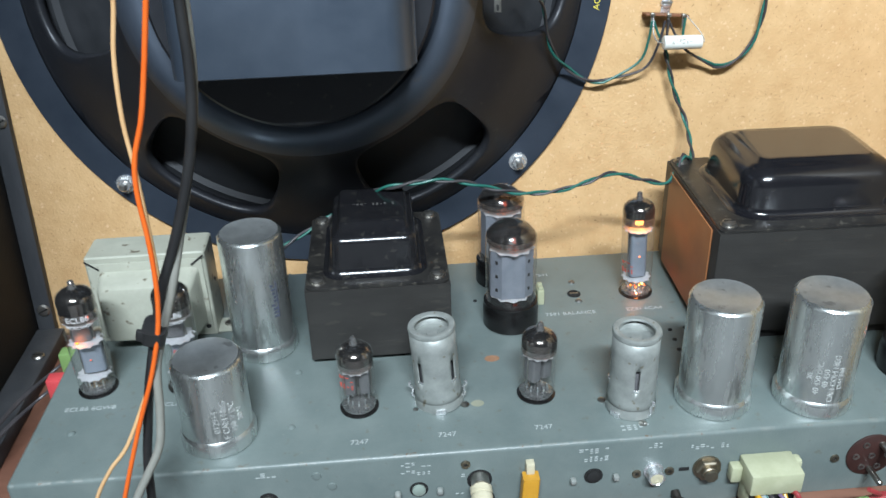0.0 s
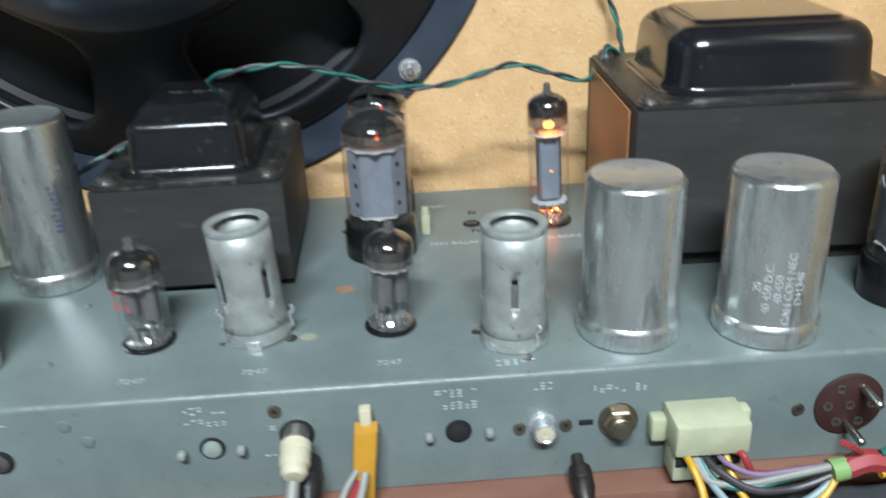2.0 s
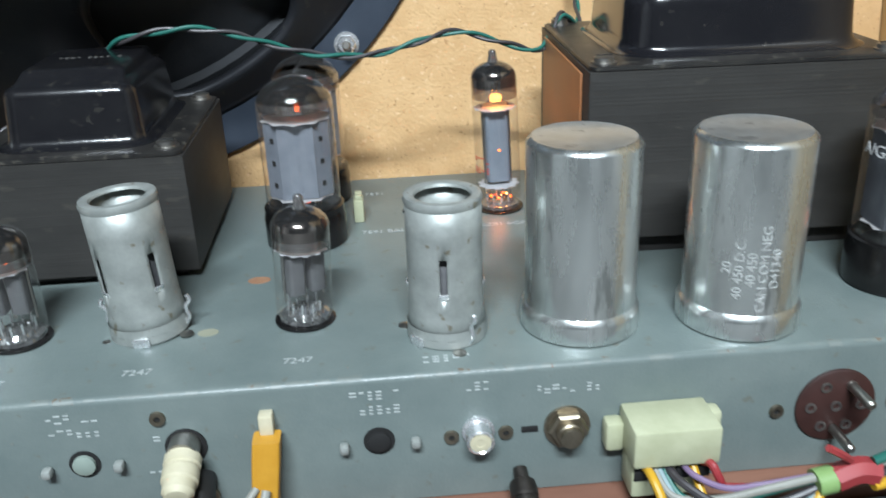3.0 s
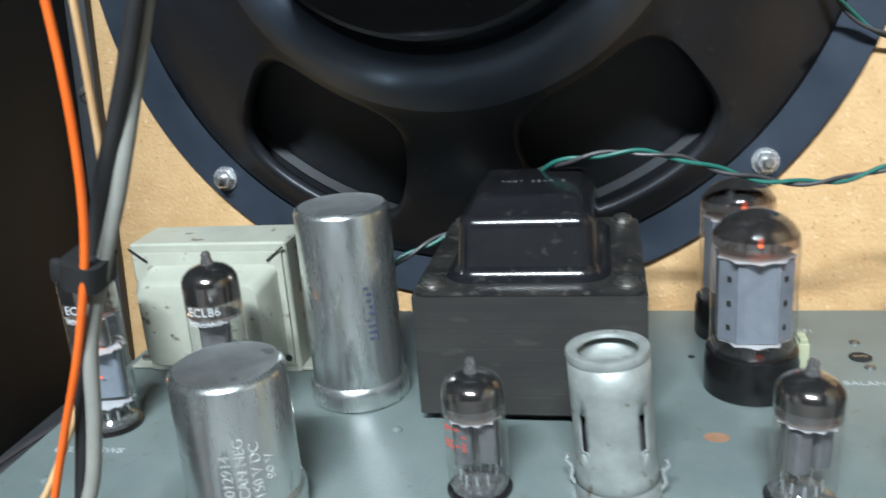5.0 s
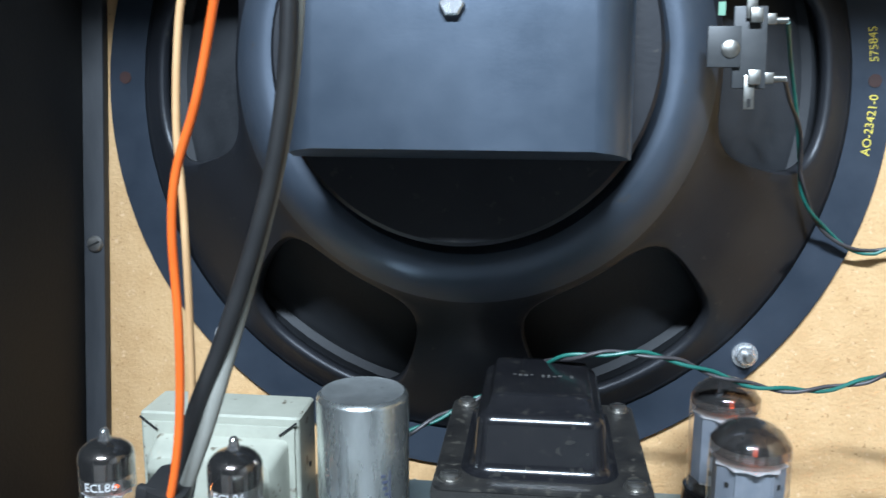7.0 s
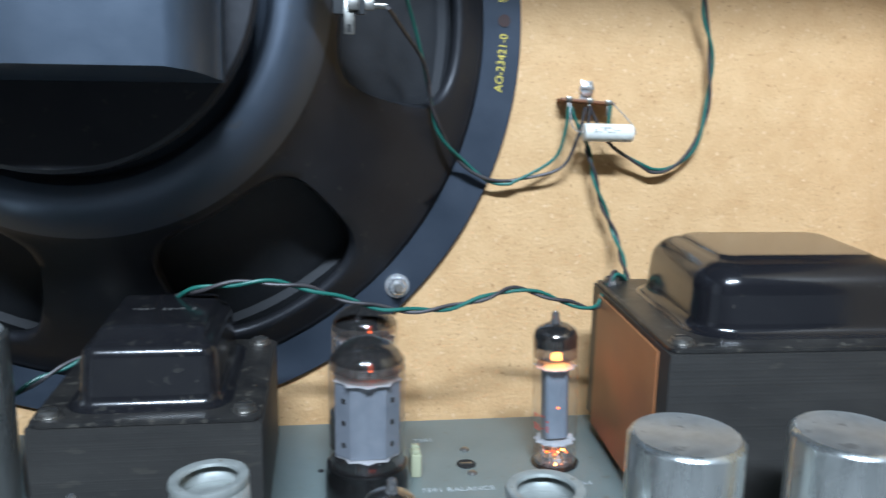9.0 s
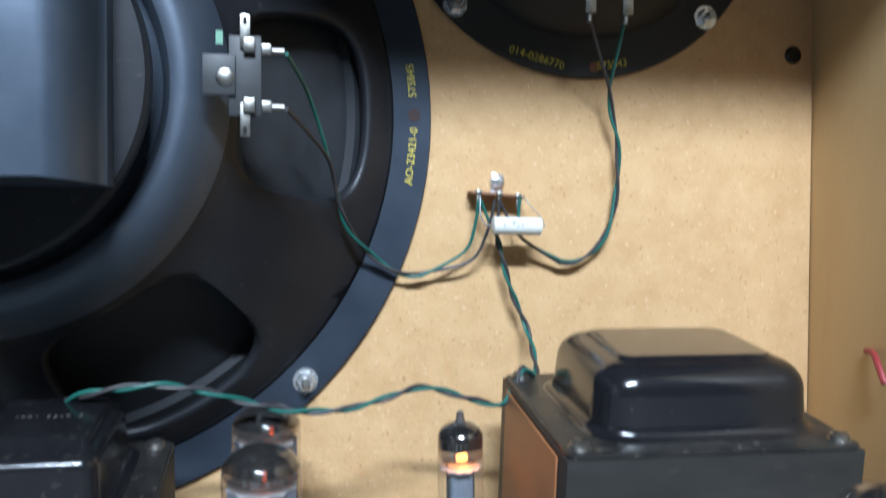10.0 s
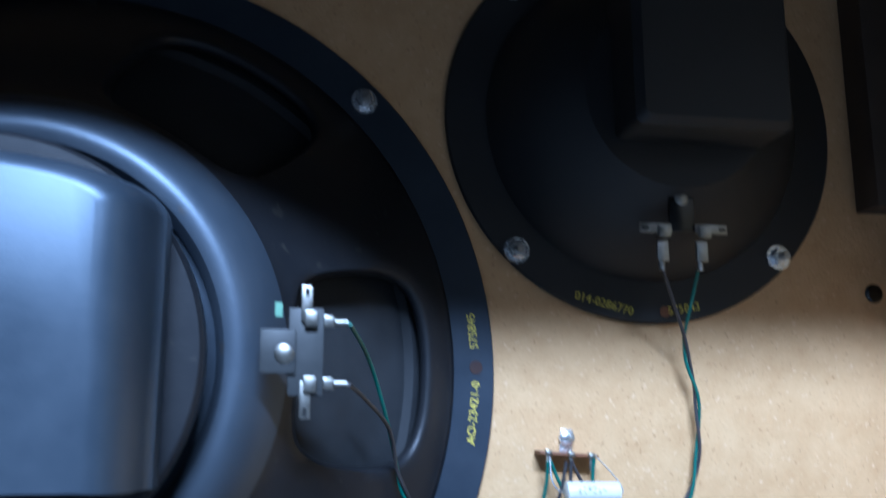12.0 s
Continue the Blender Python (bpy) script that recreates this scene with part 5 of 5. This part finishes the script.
wire("black_cable", [(-0.0790, -0.0100, 0.3200), (-0.0800, -0.0110, 0.2900), (-0.0812, -0.0119, 0.2622), (-0.0815, -0.0130, 0.2400), (-0.0832, -0.0138, 0.2227), (-0.0867, -0.0147, 0.2053), (-0.0920, -0.0155, 0.1880), (-0.0985, -0.0165, 0.1700), (-0.1055, -0.0174, 0.1530), (-0.1115, -0.0184, 0.1335), (-0.1185, -0.0195, 0.1080), (-0.1230, -0.0205, 0.0860), (-0.1265, -0.0215, 0.0660), (-0.1290, -0.0225, 0.0350), (-0.1310, -0.0240, -0.0045)], 0.0020, WBLACK, "thick black rubber cable", "cable", group="hanging cables")
wire("grey_cable", [(-0.0800, -0.0055, 0.3200), (-0.0805, -0.0055, 0.2900), (-0.0808, -0.0055, 0.2640), (-0.0813, -0.0075, 0.2420), (-0.0835, -0.0088, 0.2230), (-0.0870, -0.0100, 0.2060), (-0.0915, -0.0115, 0.1890), (-0.0968, -0.0140, 0.1700), (-0.1020, -0.0168, 0.1520), (-0.1080, -0.0195, 0.1345), (-0.1130, -0.0222, 0.1180), (-0.1148, -0.0250, 0.0980), (-0.1175, -0.0275, 0.0820), (-0.1243, -0.0297, 0.0686), (-0.1310, -0.0313, 0.0560), (-0.1430, -0.0330, 0.0250), (-0.1500, -0.0350, -0.0055)], 0.0018, WGREY, "grey vinyl cable tied to the black one", "cable", group="hanging cables")
tie = thing("cable_tie", "black strap tied round the hanging cables", "cable tie", Matrix.Translation((-0.1112, -0.0200, 0.1345)) @ pose(0, 0, 0, 8, 14, 0))
part("band", loft(bmesh.new(), [(-0.0032, 0, 0, 0.0046, 0.0060, 0.003), (0.0032, 0, 0, 0.0047, 0.0061, 0.003)], 5), WBLACK, tie)
part("loose_end", box(bmesh.new(), -0.0040, -0.0040, 0.0004, 0.0052, 0.0024, 0.0058, 0.0010), WBLACK, tie)

# plugs on the front
plug = thing("phono_plug", "ivory phono plug with grey lead in the chassis socket", "plug", pose(0.0212, 0, 0.0225))
part("opening", lathe(bmesh.new(), [(0.0062, 0), (0.0062, 0.0005), (0, 0.0005)], 28, turn=TOFRONT), HOLE, plug, "dark round opening in the chassis")
part("collar", lathe(bmesh.new(), [(0.0046, 0.0005), (0.0046, 0.0070)], 24, (0, 0, 0.0010), turn=TOFRONT), DULLSTEEL, plug)
down = Matrix.Rotation(radians(108), 4, "X")
part("shell", lathe(bmesh.new(), [(0.0048, 0.0050), (0.0054, 0.0058), (0.0054, 0.0085), (0.0047, 0.0090), (0.0047, 0.0098), (0.0053, 0.0104), (0.0053, 0.0140), (0.0047, 0.0146), (0.0046, 0.0175), (0.0034, 0.0190), (0.0022, 0.0192)], 28, (0, 0, 0.0014), turn=down), IVORY, plug, "ribbed ivory plastic shell")
part("lead", sweep(bmesh.new(), spline([(0, -0.0200, -0.0045), (-0.002, -0.0280, -0.0120), (-0.010, -0.0390, -0.0210), (-0.022, -0.0500, -0.0258)], 8), 0.0022, 12), WGREY, plug, "grey lead")
plug2 = thing("phono_plug", "black phono plug with grey lead low on the chassis", "plug", pose(0.0240, 0, 0.0120))
part("shell", lathe(bmesh.new(), [(0.0042, 0.0000), (0.0046, 0.0010), (0.0046, 0.0100), (0.0030, 0.0170), (0.0022, 0.0175)], 24, turn=Matrix.Rotation(radians(122), 4, "X")), WBLACK, plug2, "black rubber shell")
part("lead", sweep(bmesh.new(), spline([(0, -0.0130, -0.0090), (-0.002, -0.0230, -0.0140), (-0.006, -0.0330, -0.0170), (-0.014, -0.0500, -0.0160)], 8), 0.0020, 12), WGREY, plug2, "grey lead")
plug3 = thing("phono_plug", "dark tarnished phono plug with grey lead standing off the chassis", "plug", pose(0.1212, 0, 0.0040))
part("shell", lathe(bmesh.new(), [(0.0022, 0.000), (0.0024, 0.0040), (0.0040, 0.0050), (0.0043, 0.0070), (0.0043, 0.0098), (0.0038, 0.0104), (0.0043, 0.0110), (0.0043, 0.0135), (0.0030, 0.0185), (0.0021, 0.0190)], 26, turn=Matrix.Rotation(radians(112), 4, "X")), DARKPLUG, plug3, "tarnished dark metal shell")
part("lead", sweep(bmesh.new(), spline([(0, -0.0170, -0.0070), (-0.001, -0.0230, -0.0098), (-0.004, -0.0320, -0.0104), (-0.010, -0.0500, -0.0105)], 8), 0.0021, 12), WGREY, plug3, "grey lead")
yp = thing("yellow_plug", "yellow plastic two-way plug with red and grey wires", "plug", pose(0.0448, 0, 0.0270))
part("header", box(bmesh.new(), 0.0010, -0.0022, 0.0030, 0.0042, 0.0045, 0.0066, 0.0006), IVORY, yp, "ivory header on the chassis")
part("housing", loft(bmesh.new(), [(-0.0290, -0.0015, -0.0085, 0.0037, 0.0030, 0.0008), (-0.0170, -0.0008, -0.0080, 0.0039, 0.0034, 0.0008), (-0.0060, 0.0004, -0.0062, 0.0041, 0.0036, 0.0008), (0.0000, 0.0010, -0.0052, 0.0040, 0.0034, 0.0008)], 3), YELLOWPL, yp, "yellow plastic housing")
part("red_wire", sweep(bmesh.new(), spline([(-0.0025, -0.0110, -0.0190), (-0.0055, -0.0180, -0.0220), (-0.0130, -0.0300, -0.0250), (-0.0230, -0.0440, -0.0265)], 8), 0.0021, 10), WRED, yp)
part("grey_wire", sweep(bmesh.new(), spline([(0.0000, -0.0120, -0.0140), (-0.0015, -0.0170, -0.0180), (-0.0060, -0.0290, -0.0245), (-0.0160, -0.0440, -0.0268)], 8), 0.0014, 10), WGREY, yp)
part("grey_wire", sweep(bmesh.new(), spline([(-0.0030, -0.0105, -0.0140), (-0.0065, -0.0150, -0.0170), (-0.0090, -0.0200, -0.0205), (-0.0100, -0.0240, -0.0235)], 8), 0.0012, 10), WGREY, yp)

conn = thing("multiway_connector", "cream nylon multi-way plug with coloured wires", "connector", pose(0.1650, 0, 0.0180))
part("socket_ear", box(bmesh.new(), -0.0155, -0.0030, -0.0010, 0.0060, 0.0060, 0.0100, 0.0014), CREAM, conn)
part("socket_ear", box(bmesh.new(), 0.0150, -0.0030, 0.0005, 0.0050, 0.0060, 0.0100, 0.0014), CREAM, conn)
part("housing", box(bmesh.new(), 0.0, -0.0085, 0.0015, 0.0262, 0.0170, 0.0125, 0.0010), CREAM, conn, "cream nylon housing")
part("lower_housing", box(bmesh.new(), -0.0010, -0.0080, -0.0110, 0.0225, 0.0110, 0.0135, 0.0008), CREAM, conn)
for k in range(4):
    part("wire_cavity", box(bmesh.new(), -0.0095 + 0.0063 * k, -0.0137, -0.0085, 0.0044, 0.0006, 0.0060, 0.0004), HOLE, conn)
leads = [(WYELLOW, -0.0085, [(-0.0080, -0.0200, -0.0060), (-0.0062, -0.0270, -0.0120), (-0.0080, -0.0360, -0.0180), (-0.0180, -0.0480, -0.0205)], 0.0014),
         (WDARK, -0.0022, [(0.0010, -0.0210, -0.0080), (0.0110, -0.0270, -0.0120), (0.0260, -0.0270, -0.0128), (0.0390, -0.0268, -0.0082)], 0.0013),
         (WGREEN, -0.0030, [(0.0000, -0.0210, -0.0120), (0.0100, -0.0250, -0.0130), (0.0240, -0.0250, -0.0100), (0.0390, -0.0252, -0.0066)], 0.0012),
         (WVIOLET, 0.0028, [(0.0050, -0.0190, -0.0070), (0.0130, -0.0230, -0.0090), (0.0240, -0.0240, -0.0080), (0.0390, -0.0255, -0.0050)], 0.0010),
         (WRED, 0.0090, [(0.0100, -0.0180, -0.0040), (0.0120, -0.0200, -0.0080), (0.0140, -0.0200, -0.0110), (0.0240, -0.0225, -0.0100), (0.0390, -0.0250, -0.0075)], 0.0013),
         (WBLUE, -0.0050, [(-0.0010, -0.0220, -0.0130), (0.0060, -0.0300, -0.0180), (0.0180, -0.0320, -0.0180), (0.0300, -0.0300, -0.0150), (0.0390, -0.0275, -0.0095)], 0.0013),
         (WGREY, -0.0060, [(-0.0020, -0.0210, -0.0120), (0.0100, -0.0240, -0.0120), (0.0240, -0.0260, -0.0080), (0.0390, -0.0262, -0.0050)], 0.0013),
         (WYELLOW, 0.0060, [(0.0080, -0.0240, -0.0150), (0.0150, -0.0330, -0.0190), (0.0260, -0.0340, -0.0180), (0.0340, -0.0310, -0.0140), (0.0390, -0.0280, -0.0090)], 0.0013)]
for mat, x, pts, r in leads:
    part("wire_lead", sweep(bmesh.new(), spline([(x, -0.0130, -0.0065), *pts], 8), r, 10), mat, conn)
part("green_sleeve", sweep(bmesh.new(), spline([(0.0375, -0.0262, -0.0072), (0.0430, -0.0258, -0.0065)], 4), 0.0041, 16), TAPEGREEN, conn, "green sleeve round the wires")
part("red_tape", sweep(bmesh.new(), spline([(0.0430, -0.0262, -0.0062), (0.0500, -0.0255, -0.0045), (0.0560, -0.0262, -0.0052)], 5), 0.0040, 7), WRED, conn, "crumpled red tape")
part("tape_end", sweep(bmesh.new(), spline([(0.0470, -0.0262, 0.0000), (0.0420, -0.0300, 0.0050), (0.0370, -0.0310, 0.0085)], 5), 0.0012, 6), WRED, conn)
for mat, dy, dz, r in ((WGREY, 0.000, 0.002, 0.0017), (WBLUE, 0.003, -0.001, 0.0016), (WYELLOW, -0.003, -0.003, 0.0016), (WDARK, 0.002, -0.004, 0.0017), (WGREEN, -0.001, 0.004, 0.0015)):
    part("wire_lead", sweep(bmesh.new(), spline([(0.0540, -0.0255 + dy, -0.0050 + dz), (0.0680, -0.0240 + dy, -0.0035 + dz * 1.3), (0.0850, -0.0250 + dy, -0.0060 + dz), (0.1200, -0.030 + dy, -0.0130 + dz * 0.6)], 8), r, 10), mat, conn)

# small plugs on the chassis' left side
for name, mat, y, z, label in (("green_plug", TAPEGREEN, 0.1200, 0.0280, "green plastic plug on the chassis side"), ("red_plug", material("red_plastic", (0.50, 0.05, 0.06), (0.60, 0.09, 0.09), 0.4), 0.0960, 0.0270, "red plastic plug on the chassis side")):
    edge = -0.202
    th = thing(name, label, "plug", pose(edge, y, z))
    part("housing", box(bmesh.new(), -0.0062, 0, 0, 0.0125, 0.0085, 0.0130, 0.0008), mat, th)
    for k, m2 in enumerate((WGREY, WDARK)):
        part("wire_lead", sweep(bmesh.new(), spline([(-0.0120, -0.001 + 0.002 * k, -0.002), (-0.020, -0.006, -0.006), (-0.034, -0.030 - 0.006 * k, -0.0100), (-0.045, -0.080, -z + 0.014), (-0.052, -0.150, -z + 0.006)], 8), 0.0009, 8), WDARK, th)
tagscrap = thing("red_wire_end", "short red insulated wire end at the cabinet side", "wire", pose(0.3410, 0.1530, 0.1160))
part("strand", sweep(bmesh.new(), spline([(0.0, 0.010, 0.006), (-0.004, 0.0, 0.0075), (-0.007, -0.008, 0.004), (-0.0075, -0.014, -0.003)], 6), 0.0016, 10), WRED, tagscrap)
